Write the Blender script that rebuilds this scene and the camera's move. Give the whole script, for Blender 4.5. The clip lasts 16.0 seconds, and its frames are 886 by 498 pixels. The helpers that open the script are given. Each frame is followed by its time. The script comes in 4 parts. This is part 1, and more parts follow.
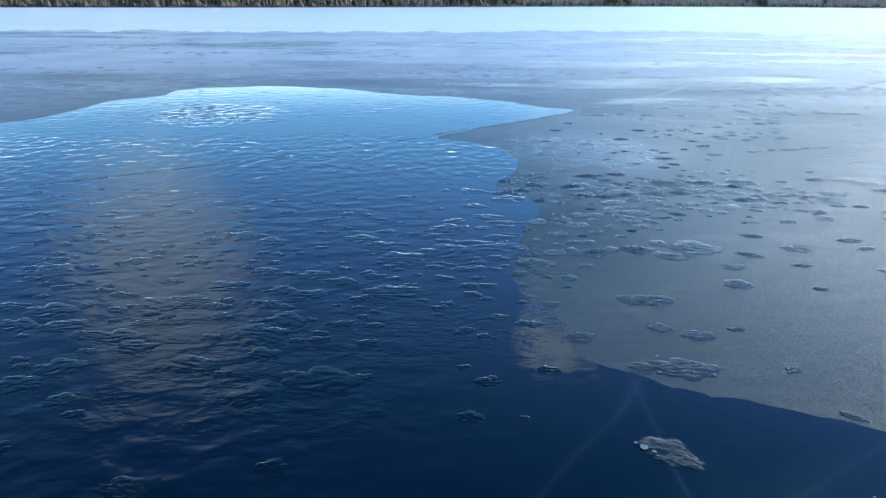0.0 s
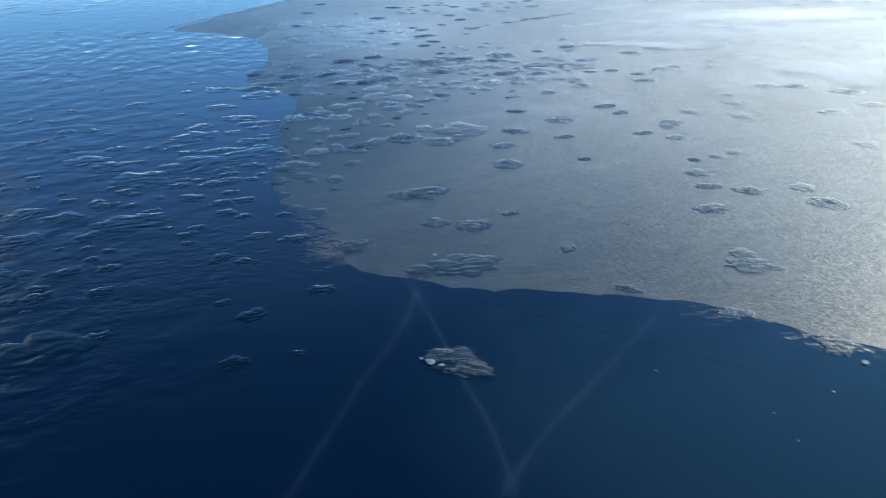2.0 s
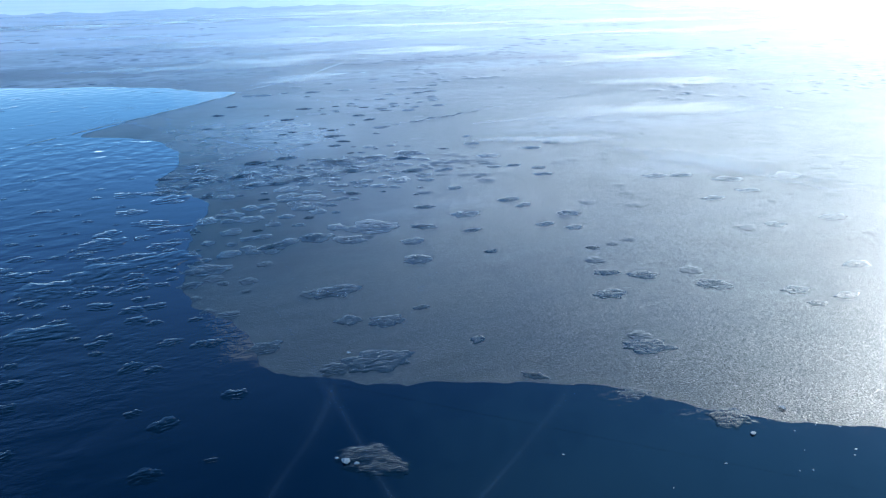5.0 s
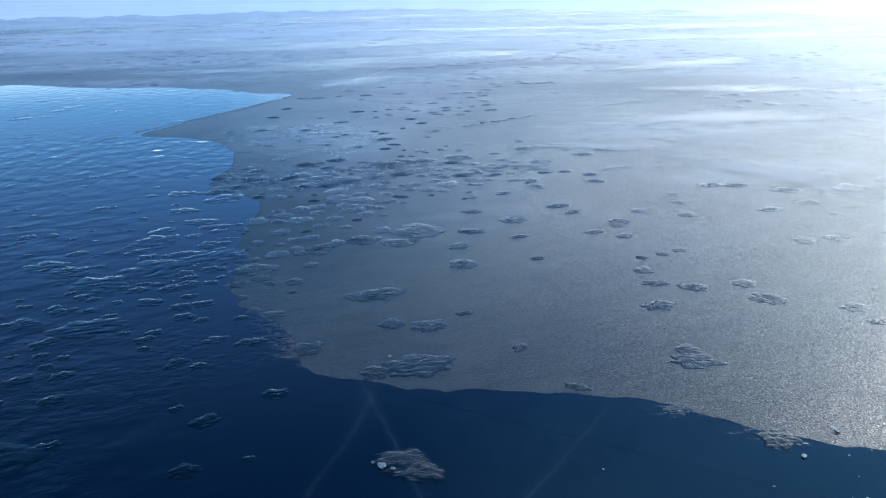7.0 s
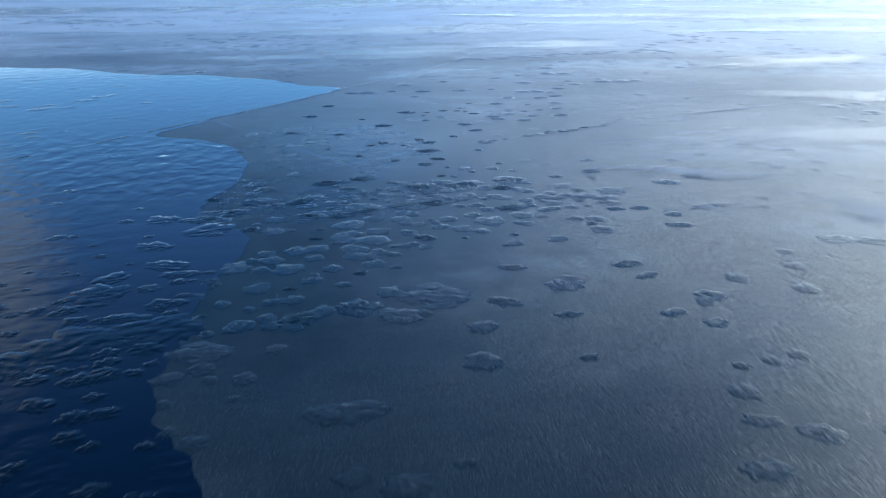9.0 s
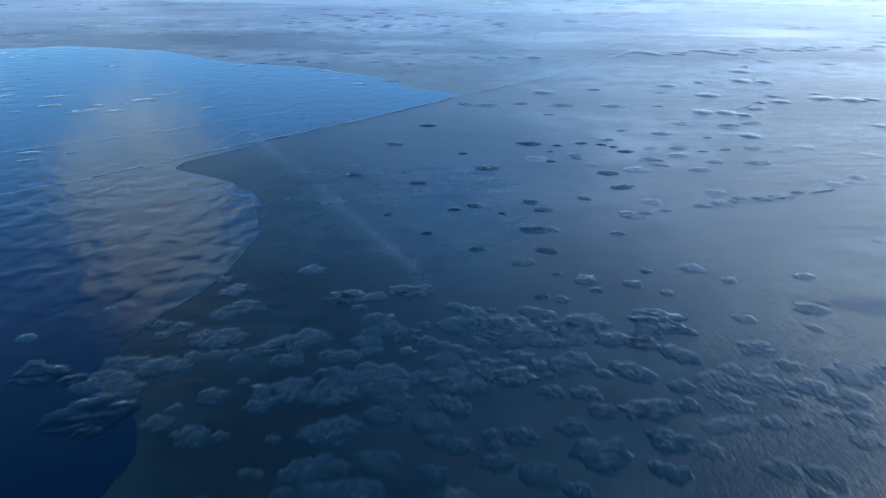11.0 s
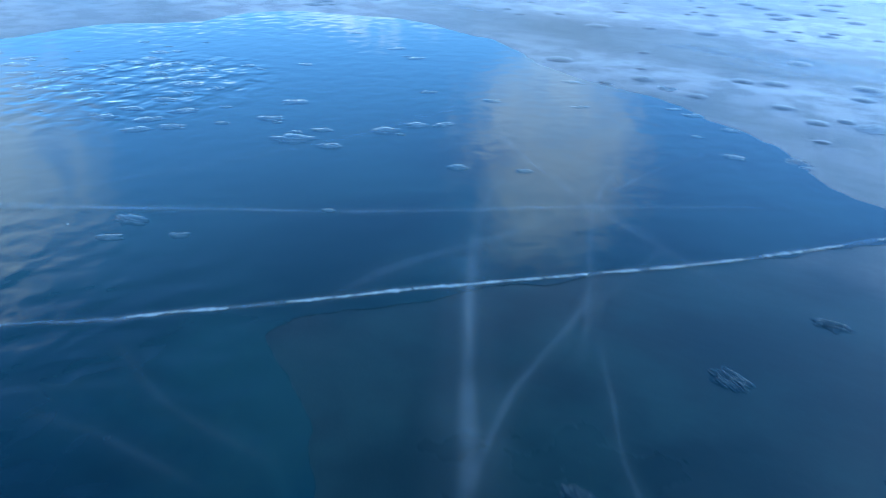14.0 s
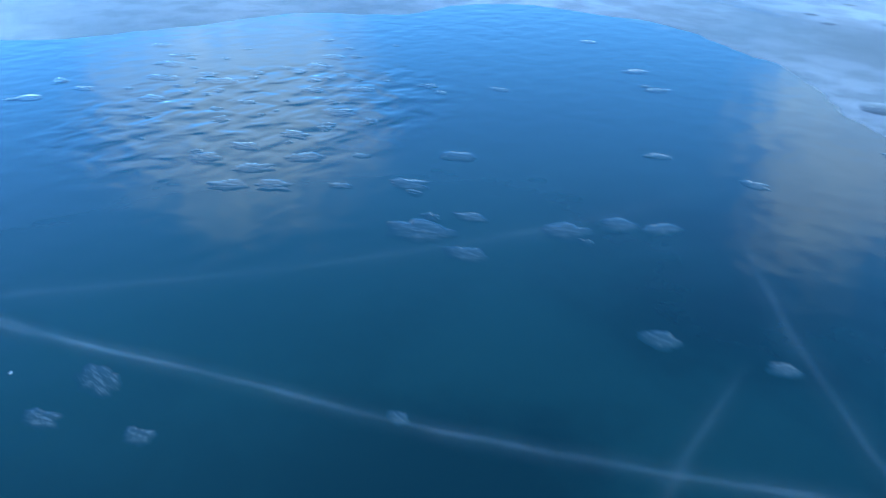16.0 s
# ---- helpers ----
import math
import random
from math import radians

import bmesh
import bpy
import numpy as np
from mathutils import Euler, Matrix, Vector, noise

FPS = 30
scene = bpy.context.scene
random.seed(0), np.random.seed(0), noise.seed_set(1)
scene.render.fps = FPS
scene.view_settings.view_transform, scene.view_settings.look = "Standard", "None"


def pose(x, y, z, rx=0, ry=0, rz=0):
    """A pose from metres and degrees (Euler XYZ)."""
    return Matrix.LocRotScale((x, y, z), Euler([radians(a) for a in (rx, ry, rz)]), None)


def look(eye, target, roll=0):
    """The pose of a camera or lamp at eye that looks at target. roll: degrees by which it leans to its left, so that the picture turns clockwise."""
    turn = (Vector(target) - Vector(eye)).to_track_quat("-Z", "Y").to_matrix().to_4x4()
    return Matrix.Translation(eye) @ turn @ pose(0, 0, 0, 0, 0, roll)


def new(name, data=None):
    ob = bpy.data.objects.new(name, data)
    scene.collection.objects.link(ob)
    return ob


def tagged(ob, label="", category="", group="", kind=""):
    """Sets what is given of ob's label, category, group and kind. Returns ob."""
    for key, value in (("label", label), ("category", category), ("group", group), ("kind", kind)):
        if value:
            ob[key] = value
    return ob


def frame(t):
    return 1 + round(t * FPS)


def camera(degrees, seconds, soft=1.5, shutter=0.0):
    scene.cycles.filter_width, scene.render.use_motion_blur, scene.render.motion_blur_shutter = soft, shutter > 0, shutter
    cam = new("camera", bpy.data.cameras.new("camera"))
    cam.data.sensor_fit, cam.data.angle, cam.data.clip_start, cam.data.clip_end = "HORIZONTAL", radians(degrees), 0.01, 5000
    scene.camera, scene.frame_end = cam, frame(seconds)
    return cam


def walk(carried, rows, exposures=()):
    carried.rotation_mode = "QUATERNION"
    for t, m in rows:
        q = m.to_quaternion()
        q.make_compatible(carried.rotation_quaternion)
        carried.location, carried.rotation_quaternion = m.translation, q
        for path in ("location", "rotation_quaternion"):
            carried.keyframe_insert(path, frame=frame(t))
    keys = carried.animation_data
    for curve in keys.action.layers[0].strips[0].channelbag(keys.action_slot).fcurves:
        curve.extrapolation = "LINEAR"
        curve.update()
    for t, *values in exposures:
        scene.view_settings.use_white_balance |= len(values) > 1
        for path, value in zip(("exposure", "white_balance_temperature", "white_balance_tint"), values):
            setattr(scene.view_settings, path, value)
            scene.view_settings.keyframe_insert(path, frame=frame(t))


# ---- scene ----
cam = camera(61.3, 16.0, soft=1.2, shutter=0.6)
PATH = [
    (0, (-0.004, -0.000, 1.534), (-0.004, 1.899, 0.908), 0.44),
    (0.5, (0.003, 0.175, 1.537), (0.022, 2.059, 0.865), -0.16),
    (1, (0.026, 0.284, 1.531), (0.105, 2.156, 0.831), -0.94),
    (1.5, (0.093, 0.353, 1.489), (0.426, 2.144, 0.663), -0.88),
    (2, (0.145, 0.382, 1.465), (0.690, 2.083, 0.565), -0.38),
    (2.5, (0.166, 0.381, 1.464), (0.811, 2.042, 0.556), -0.43),
    (3, (0.176, 0.356, 1.464), (0.886, 1.987, 0.550), -0.31),
    (3.5, (0.186, 0.339, 1.465), (0.958, 1.947, 0.561), -0.26),
    (4, (0.173, 0.319, 1.511), (0.963, 1.985, 0.737), -0.77),
    (4.2, (0.167, 0.311, 1.525), (0.963, 1.997, 0.802), -0.76),
    (6.3, (0.148, 0.252, 1.544), (0.905, 1.979, 0.879), 0.07),
    (6.5, (0.150, 0.261, 1.540), (0.888, 1.996, 0.875), -0.29),
    (7, (0.190, 0.291, 1.536), (0.844, 2.058, 0.864), -0.22),
    (7.5, (0.141, 0.365, 1.525), (0.840, 2.106, 0.831), 1.28),
    (8, (0.185, 0.534, 1.475), (0.879, 2.251, 0.722), 0.45),
    (8.5, (0.548, 0.919, 1.501), (1.135, 2.706, 0.821), 3.30),
    (9, (0.879, 1.441, 1.537), (1.331, 3.255, 0.824), 0.47),
    (9.2, (0.955, 1.703, 1.530), (1.366, 3.515, 0.790), 1.59),
    (11.3, (1.802, 4.191, 1.566), (1.762, 6.018, 0.754), 0.40),
    (11.5, (1.844, 4.446, 1.561), (1.756, 6.263, 0.729), 0.57),
    (12, (1.923, 5.067, 1.545), (1.688, 6.868, 0.708), 0.52),
    (12.5, (1.922, 5.642, 1.546), (1.602, 7.420, 0.687), 0.32),
    (13, (1.891, 6.192, 1.553), (1.474, 7.948, 0.692), 0.77),
    (13.5, (1.762, 6.690, 1.552), (1.086, 8.355, 0.674), 2.92),
    (14, (1.607, 7.197, 1.522), (0.710, 8.739, 0.619), 2.40),
    (14.5, (1.435, 7.690, 1.499), (0.416, 9.137, 0.568), 0.90),
    (15, (1.243, 8.153, 1.498), (0.163, 9.542, 0.548), 0.28),
    (15.5, (1.018, 8.567, 1.481), (-0.175, 9.843, 0.506), 0.68),
    (16, (0.745, 8.912, 1.470), (-0.613, 9.997, 0.481), 1.13),
]
walk(cam, [(t, look(eye, target, roll)) for t, eye, target, roll in PATH],
     [(0, 0.6, 6300, 4), (2.0, 0.72, 6500, 4), (2.5, 0.76, 6600, 4), (3.5, 0.7, 5700, 4), (7, 0.37, 6000, 7), (9, 0.32, 5950, 7), (12, 0.98, 6050, 4), (14, 1.49, 5600, 1), (16, 1.6, 5350, 1)])

# ---- sky and sun ----
SUN_TURN, SUN_HEIGHT = 67.0, 23.0        # degrees to the right of +y, and above the lake


def link(tree, a, b):
    tree.links.new(a, b)


def node(tree, kind, **values):
    n = tree.nodes.new(kind)
    for key, value in values.items():
        setattr(n, key, value)
    return n


def feed(tree, socket, value):
    """Plugs a socket or sets a plain value."""
    if isinstance(value, bpy.types.NodeSocket):
        tree.links.new(value, socket)
    else:
        socket.default_value = value


def calc(tree, op, a, b=0.0, c=0.0):
    n = node(tree, "ShaderNodeMath", operation=op)
    for i, v in enumerate((a, b, c)):
        feed(tree, n.inputs[i], v)
    return n.outputs[0]


def ramp(tree, value, lo, hi, out_lo=0.0, out_hi=1.0):
    """A soft step from lo to hi."""
    n = node(tree, "ShaderNodeMapRange", interpolation_type="SMOOTHSTEP")
    for i, v in enumerate((value, lo, hi, out_lo, out_hi)):
        feed(tree, n.inputs[i], v)
    return n.outputs[0]


def blend(tree, fac, a, b, mode="MIX"):
    n = node(tree, "ShaderNodeMix", data_type="RGBA", blend_type=mode)
    feed(tree, n.inputs[0], fac)
    feed(tree, n.inputs[6], a if isinstance(a, bpy.types.NodeSocket) else (*a, 1))
    feed(tree, n.inputs[7], b if isinstance(b, bpy.types.NodeSocket) else (*b, 1))
    return n.outputs[2]


def grain(tree, vector, scale, detail=3.0, rough=0.55, distortion=0.0):
    n = node(tree, "ShaderNodeTexNoise")
    tree.links.new(vector, n.inputs["Vector"])
    n.inputs["Scale"].default_value, n.inputs["Detail"].default_value = scale, detail
    n.inputs["Roughness"].default_value, n.inputs["Distortion"].default_value = rough, distortion
    return n.outputs[0]


def node_length(tree, vector):
    n = node(tree, "ShaderNodeVectorMath", operation="LENGTH")
    tree.links.new(vector, n.inputs[0])
    return n.outputs["Value"]


def stretched(tree, vector, sx, sy, sz=1.0, turn=0.0):
    n = node(tree, "ShaderNodeMapping")
    tree.links.new(vector, n.inputs[0])
    n.inputs["Scale"].default_value = (sx, sy, sz)
    n.inputs["Rotation"].default_value = (0, 0, radians(turn))
    return n.outputs[0]


world = bpy.data.worlds.new("sky")
scene.world = world
world.use_nodes = True
wt = world.node_tree
sky = node(wt, "ShaderNodeTexSky", sky_type="NISHITA", sun_disc=False)
sky.sun_elevation, sky.sun_rotation = radians(SUN_HEIGHT), radians(SUN_TURN)
sky.air_density, sky.dust_density, sky.ozone_density = 1.0, 0.2, 3.0
way = node(wt, "ShaderNodeTexCoord").outputs["Generated"]
xyz = node(wt, "ShaderNodeSeparateXYZ")
link(wt, way, xyz.inputs[0])
warp = node(wt, "ShaderNodeTexNoise")
link(wt, way, warp.inputs["Vector"])
warp.inputs["Scale"].default_value, warp.inputs["Detail"].default_value = 11.0, 7.0
swirl = node(wt, "ShaderNodeSeparateXYZ")
link(wt, warp.outputs["Color"], swirl.inputs[0])
bearing = calc(wt, "DEGREES", calc(wt, "ARCTAN2", calc(wt, "MULTIPLY", xyz.outputs[0], -1.0), xyz.outputs[1]))
height = calc(wt, "DEGREES", calc(wt, "ARCSINE", xyz.outputs[2]))
bearing = calc(wt, "ADD", bearing, calc(wt, "MULTIPLY", calc(wt, "SUBTRACT", swirl.outputs[0], 0.5), 7.0))
height = calc(wt, "ADD", height, calc(wt, "MULTIPLY", calc(wt, "SUBTRACT", swirl.outputs[1], 0.5), 6.0))
curl = node(wt, "ShaderNodeTexNoise")
link(wt, way, curl.inputs["Vector"])
curl.inputs["Scale"].default_value, curl.inputs["Detail"].default_value = 42.0, 4.0
curls = node(wt, "ShaderNodeSeparateXYZ")
link(wt, curl.outputs["Color"], curls.inputs[0])
bearing = calc(wt, "ADD", bearing, calc(wt, "MULTIPLY", calc(wt, "SUBTRACT", curls.outputs[0], 0.5), 6.0))
height = calc(wt, "ADD", height, calc(wt, "MULTIPLY", calc(wt, "SUBTRACT", curls.outputs[1], 0.5), 5.0))
fleece = grain(wt, way, 20.0, 6.0, 0.6)

# scattered clouds: bearing, height, half widths (degrees), thickness, brightness
CLOUDS = [
    (22, 19.0, 6.5, 9.0, 0.48, 6.0), (67, 19, 10.0, 8.0, 0.55, 6.0),
    (48, 8.4, 6.0, 1.9, 0.5, 9.5), (36.5, 8.6, 5.0, 1.9, 0.45, 9.0),
    (-9.6, 24.7, 3.0, 2.6, 0.32, 15.0), (-15.5, 21.3, 4.8, 1.9, 0.35, 15.0), (-45, 23.3, 2.0, 2.2, 0.4, 16.0),
    (-52, 23.5, 8.5, 4.5, 0.9, 55.0), (-40, 26, 3.0, 2.5, 0.5, 16.0),
    (100, 15, 14.0, 5.0, 0.7, 6.0), (150, 24, 20.0, 7.0, 0.6, 5.0), (-140, 20, 18.0, 6.0, 0.7, 6.0), (-95, 30, 12.0, 5.0, 0.8, 14.0),
]
tone = blend(wt, 1.0, sky.outputs[0], (0.67, 1.0, 1.4), "MULTIPLY")
tone = blend(wt, ramp(wt, calc(wt, "DEGREES", calc(wt, "ARCSINE", xyz.outputs[2])), 22.0, 38.0), tone, blend(wt, 1.0, tone, (0.42, 0.74, 0.78), "MULTIPLY"))     # deep winter blue overhead
# pale haze low over the lake, and the milky glow round the sun
low = calc(wt, "MULTIPLY", ramp(wt, calc(wt, "DEGREES", calc(wt, "ARCSINE", xyz.outputs[2])), 8.0, 0.3), 0.95)
tone = blend(wt, low, tone, (22.5, 28.5, 34.0))
gu = calc(wt, "DIVIDE", calc(wt, "SUBTRACT", bearing, -SUN_TURN), 64.0)
gv = calc(wt, "DIVIDE", calc(wt, "SUBTRACT", height, 7.0), 12.0)
tone = blend(wt, calc(wt, "MULTIPLY", ramp(wt, calc(wt, "ADD", calc(wt, "MULTIPLY", gu, gu), calc(wt, "MULTIPLY", gv, gv)), 1.0, 0.0), 0.9), tone, (24.0, 25.0, 24.6))
# the wide aureole above the sun
hu = calc(wt, "DIVIDE", calc(wt, "SUBTRACT", bearing, -SUN_TURN), 58.0)
hv = calc(wt, "DIVIDE", calc(wt, "SUBTRACT", height, 40.0), 16.0)
tone = blend(wt, calc(wt, "MULTIPLY", ramp(wt, calc(wt, "ADD", calc(wt, "MULTIPLY", hu, hu), calc(wt, "MULTIPLY", hv, hv)), 1.0, 0.0), 0.38), tone, (3.5, 10.0, 17.5))
for a, e, wa, we, thick, bright in CLOUDS:
    u = calc(wt, "DIVIDE", calc(wt, "SUBTRACT", bearing, a), wa)
    v = calc(wt, "DIVIDE", calc(wt, "SUBTRACT", height, e), we)
    d = calc(wt, "ADD", calc(wt, "MULTIPLY", u, u), calc(wt, "MULTIPLY", v, v))
    veil = ramp(wt, d, 2.1, 0.0)
    mask = calc(wt, "MULTIPLY", calc(wt, "MULTIPLY", veil, veil), calc(wt, "MULTIPLY", ramp(wt, fleece, 0.2, 0.6, 0.55, 1.0), thick))
    tone = blend(wt, mask, tone, (bright * 0.9, bright, bright * 0.99))
link(wt, tone, wt.nodes["Background"].inputs[0])
wt.nodes["Background"].inputs[1].default_value = 0.14

sun = new("sun", bpy.data.lights.new("sun", "SUN"))
sun.data.energy, sun.data.angle, sun.data.color = 2.0, radians(0.6), (1.0, 0.94, 0.84)
sun.matrix_world = look((math.sin(radians(SUN_TURN)) * 50, math.cos(radians(SUN_TURN)) * 50, math.tan(radians(SUN_HEIGHT)) * 50), (0, 0, 0))


# ---- materials ----
def material(name):
    m = bpy.data.materials.new(name)
    m.use_nodes = True
    t = m.node_tree
    return m, t, t.nodes["Principled BSDF"], node(t, "ShaderNodeTexCoord").outputs["Object"]


def relief(t, b, layers, first=None):
    """Stacked bumps of (height, strength, distance)."""
    normal = first
    for h, strength, distance in layers:
        n = node(t, "ShaderNodeBump")
        feed(t, n.inputs["Height"], h)
        feed(t, n.inputs["Strength"], strength)
        n.inputs["Distance"].default_value = distance
        if normal:
            link(t, normal, n.inputs["Normal"])
        normal = n.outputs[0]
    link(t, normal, b.inputs["Normal"])


# frosted lake ice, clearer between the cracks
ICE, t, b, at = material("frosted_lake_ice")
p = node(t, "ShaderNodeSeparateXYZ")
link(t, at, p.inputs[0])
broad, mid, fine = grain(t, at, 0.45, 4), grain(t, at, 3.2, 5), grain(t, at, 130.0, 2)
u = calc(t, "DIVIDE", calc(t, "SUBTRACT", p.outputs[0], 0.8), 2.3)
v = calc(t, "DIVIDE", calc(t, "SUBTRACT", p.outputs[1], 7.2), 3.0)
clear = ramp(t, calc(t, "ADD", calc(t, "ADD", calc(t, "MULTIPLY", u, u), calc(t, "MULTIPLY", v, v)), calc(t, "MULTIPLY", calc(t, "SUBTRACT", mid, 0.5), 0.5)), 1.45, 0.3)
u2 = calc(t, "DIVIDE", calc(t, "SUBTRACT", p.outputs[0], 1.3), 1.9)
v2 = calc(t, "DIVIDE", calc(t, "SUBTRACT", p.outputs[1], 9.3), 1.7)
clear = calc(t, "MAXIMUM", clear, ramp(t, calc(t, "ADD", calc(t, "ADD", calc(t, "MULTIPLY", u2, u2), calc(t, "MULTIPLY", v2, v2)), calc(t, "MULTIPLY", calc(t, "SUBTRACT", mid, 0.5), 0.5)), 1.45, 0.3))
u3 = calc(t, "DIVIDE", calc(t, "SUBTRACT", p.outputs[0], 1.5), 1.15)
v3 = calc(t, "DIVIDE", calc(t, "SUBTRACT", p.outputs[1], 8.1), 1.3)
glassy = ramp(t, calc(t, "ADD", calc(t, "ADD", calc(t, "MULTIPLY", u3, u3), calc(t, "MULTIPLY", v3, v3)), calc(t, "MULTIPLY", calc(t, "SUBTRACT", mid, 0.5), 0.6)), 1.2, 0.2)
u4 = calc(t, "DIVIDE", calc(t, "SUBTRACT", p.outputs[0], 0.8), 0.9)
v4 = calc(t, "DIVIDE", calc(t, "SUBTRACT", p.outputs[1], 6.5), 0.8)
glassy = calc(t, "MAXIMUM", glassy, ramp(t, calc(t, "ADD", calc(t, "MULTIPLY", u4, u4), calc(t, "MULTIPLY", v4, v4)), 1.3, 0.3))
drift = grain(t, stretched(t, at, 0.10, 0.28), 1.0, 5, 0.6)
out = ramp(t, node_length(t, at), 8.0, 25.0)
# rime patches; low-angle sky sheen is also painted in, growing with distance
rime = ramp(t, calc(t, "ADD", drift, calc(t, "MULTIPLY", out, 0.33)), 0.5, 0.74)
for x, y, rx, ry, most in ((1.8, 7.7, 0.8, 0.7, 0.5), (3.1, 9.5, 1.0, 0.7, 0.85), (2.3, 8.4, 1.2, 1.3, 0.35), (4.2, 12.4, 2.4, 1.3, 0.7), (1.2, 15.2, 2.6, 1.0, 0.4), (6.8, 13.0, 2.2, 0.9, 1.0), (1.8, 14.0, 1.6, 1.0, 0.3), (6.0, 7.3, 2.4, 0.8, 1.0), (5.0, 5.2, 1.2, 0.4, 0.7), (-7.0, 12.0, 2.2, 2.6, 0.7)):
    su = calc(t, "DIVIDE", calc(t, "SUBTRACT", p.outputs[0], x), rx)
    sv = calc(t, "DIVIDE", calc(t, "SUBTRACT", p.outputs[1], y), ry)
    rime = calc(t, "MAXIMUM", rime, ramp(t, calc(t, "ADD", calc(t, "MULTIPLY", su, su), calc(t, "MULTIPLY", sv, sv)), 1.2, 0.0, 0.0, most))
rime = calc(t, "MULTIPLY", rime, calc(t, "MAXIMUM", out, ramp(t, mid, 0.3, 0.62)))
frost = calc(t, "MULTIPLY", calc(t, "SUBTRACT", 1.0, calc(t, "MULTIPLY", clear, 0.93)), ramp(t, broad, 0.3, 0.65, 0.62, 1.06))
cloudy = ramp(t, grain(t, at, 1.1, 5, 0.6), 0.4, 0.6)
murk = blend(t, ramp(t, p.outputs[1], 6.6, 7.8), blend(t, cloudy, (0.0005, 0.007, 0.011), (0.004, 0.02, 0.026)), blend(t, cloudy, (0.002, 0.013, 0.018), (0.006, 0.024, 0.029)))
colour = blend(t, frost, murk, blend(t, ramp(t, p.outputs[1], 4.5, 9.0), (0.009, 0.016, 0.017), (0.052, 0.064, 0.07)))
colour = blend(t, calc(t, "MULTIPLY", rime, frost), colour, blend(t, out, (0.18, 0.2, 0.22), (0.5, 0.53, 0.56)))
colour = blend(t, calc(t, "MULTIPLY", ramp(t, fine, 0.55, 0.75), calc(t, "MULTIPLY", frost, 0.35)), colour, (0.3, 0.33, 0.36))
link(t, colour, b.inputs["Base Color"])
rough = calc(t, "ADD", calc(t, "MULTIPLY", frost, 0.1), calc(t, "MULTIPLY", mid, 0.10))
b.inputs["IOR"].default_value = 1.31
link(t, calc(t, "SUBTRACT", 0.5, calc(t, "MULTIPLY", ramp(t, p.outputs[1], 10.0, 8.5), calc(t, "MULTIPLY", ramp(t, p.outputs[0], 1.9, 0.9), calc(t, "MULTIPLY", clear, 0.3)))), b.inputs["Specular IOR Level"])
facet = node(t, "ShaderNodeTexVoronoi")
link(t, at, facet.inputs["Vector"])
facet.inputs["Scale"].default_value = 300.0
tilt = node(t, "ShaderNodeVectorMath", operation="MULTIPLY_ADD")
link(t, facet.outputs["Color"], tilt.inputs[0])
tilt.inputs[1].default_value, tilt.inputs[2].default_value = (0.74, 0.74, 0.0), (-0.37, -0.37, 1.0)
lean = node(t, "ShaderNodeMix", data_type="VECTOR")
coarse = calc(t, "MULTIPLY", frost, calc(t, "MULTIPLY", ramp(t, p.outputs[1], 8.5, 5.5), ramp(t, p.outputs[0], 0.6, 2.8, 0.1, 1.0)))
link(t, calc(t, "SUBTRACT", calc(t, "ADD", rough, 0.22), calc(t, "ADD", calc(t, "SUBTRACT", calc(t, "MULTIPLY", glassy, 0.06), calc(t, "MULTIPLY", clear, 0.05)), calc(t, "MULTIPLY", coarse, 0.06))), b.inputs["Roughness"])
spark = node(t, "ShaderNodeSeparateXYZ")
link(t, facet.outputs["Color"], spark.inputs[0])
feed(t, lean.inputs[0], calc(t, "MULTIPLY", calc(t, "MULTIPLY", coarse, ramp(t, spark.outputs[2], 0.55, 0.85, 0.3, 1.0)), ramp(t, mid, 0.3, 0.6, 0.4, 0.95)))
lean.inputs[4].default_value = (0, 0, 1)
link(t, tilt.outputs[0], lean.inputs[5])
unit = node(t, "ShaderNodeVectorMath", operation="NORMALIZE")
link(t, lean.outputs[1], unit.inputs[0])
relief(t, b, [(grain(t, stretched(t, at, 6.0, 8.0, 1.0, -10.0), 1.0, 2, 0.4, 0.3), calc(t, "MULTIPLY", glassy, 0.17), 0.02), (grain(t, stretched(t, at, 2.2, 7.0), 1.0, 3), calc(t, "ADD", calc(t, "SUBTRACT", calc(t, "SUBTRACT", 0.25, calc(t, "MULTIPLY", clear, 0.17)), calc(t, "MULTIPLY", coarse, 0.19)), calc(t, "MULTIPLY", ramp(t, p.outputs[0], 2.5, 4.5), ramp(t, p.outputs[1], 7.8, 9.2, 0.0, 0.35))), 0.012), (mid, calc(t, "SUBTRACT", 0.2, calc(t, "MULTIPLY", coarse, 0.15)), 0.006), (fine, calc(t, "ADD", calc(t, "MULTIPLY", frost, 0.5), 0.02), 0.004)], unit.outputs[0])

# meltwater film that lies on the ice like a dark mirror
WET, t, b, at = material("meltwater_film")
patch = grain(t, at, 0.5, 2)
link(t, calc(t, "ADD", calc(t, "MULTIPLY", grain(t, at, 2.0, 3), 0.05), 0.01), b.inputs["Roughness"])
p = node(t, "ShaderNodeSeparateXYZ")
link(t, at, p.inputs[0])
ripple = node(t, "ShaderNodeMix", data_type="FLOAT")
feed(t, ripple.inputs[0], ramp(t, p.outputs[1], 5.8, 7.0))
feed(t, ripple.inputs[2], grain(t, stretched(t, at, 5.0, 7.0, 1.0, -18.0), 1.0, 2, 0.4, 0.3))
feed(t, ripple.inputs[3], grain(t, stretched(t, at, 7.0, 5.6, 1.0, -18.0), 1.0, 1, 0.4, 0.3))
wave = ripple.outputs[0]
deep = blend(t, ramp(t, grain(t, at, 0.9, 5, 0.6), 0.35, 0.65), (0.005, 0.017, 0.02), (0.009, 0.03, 0.033))
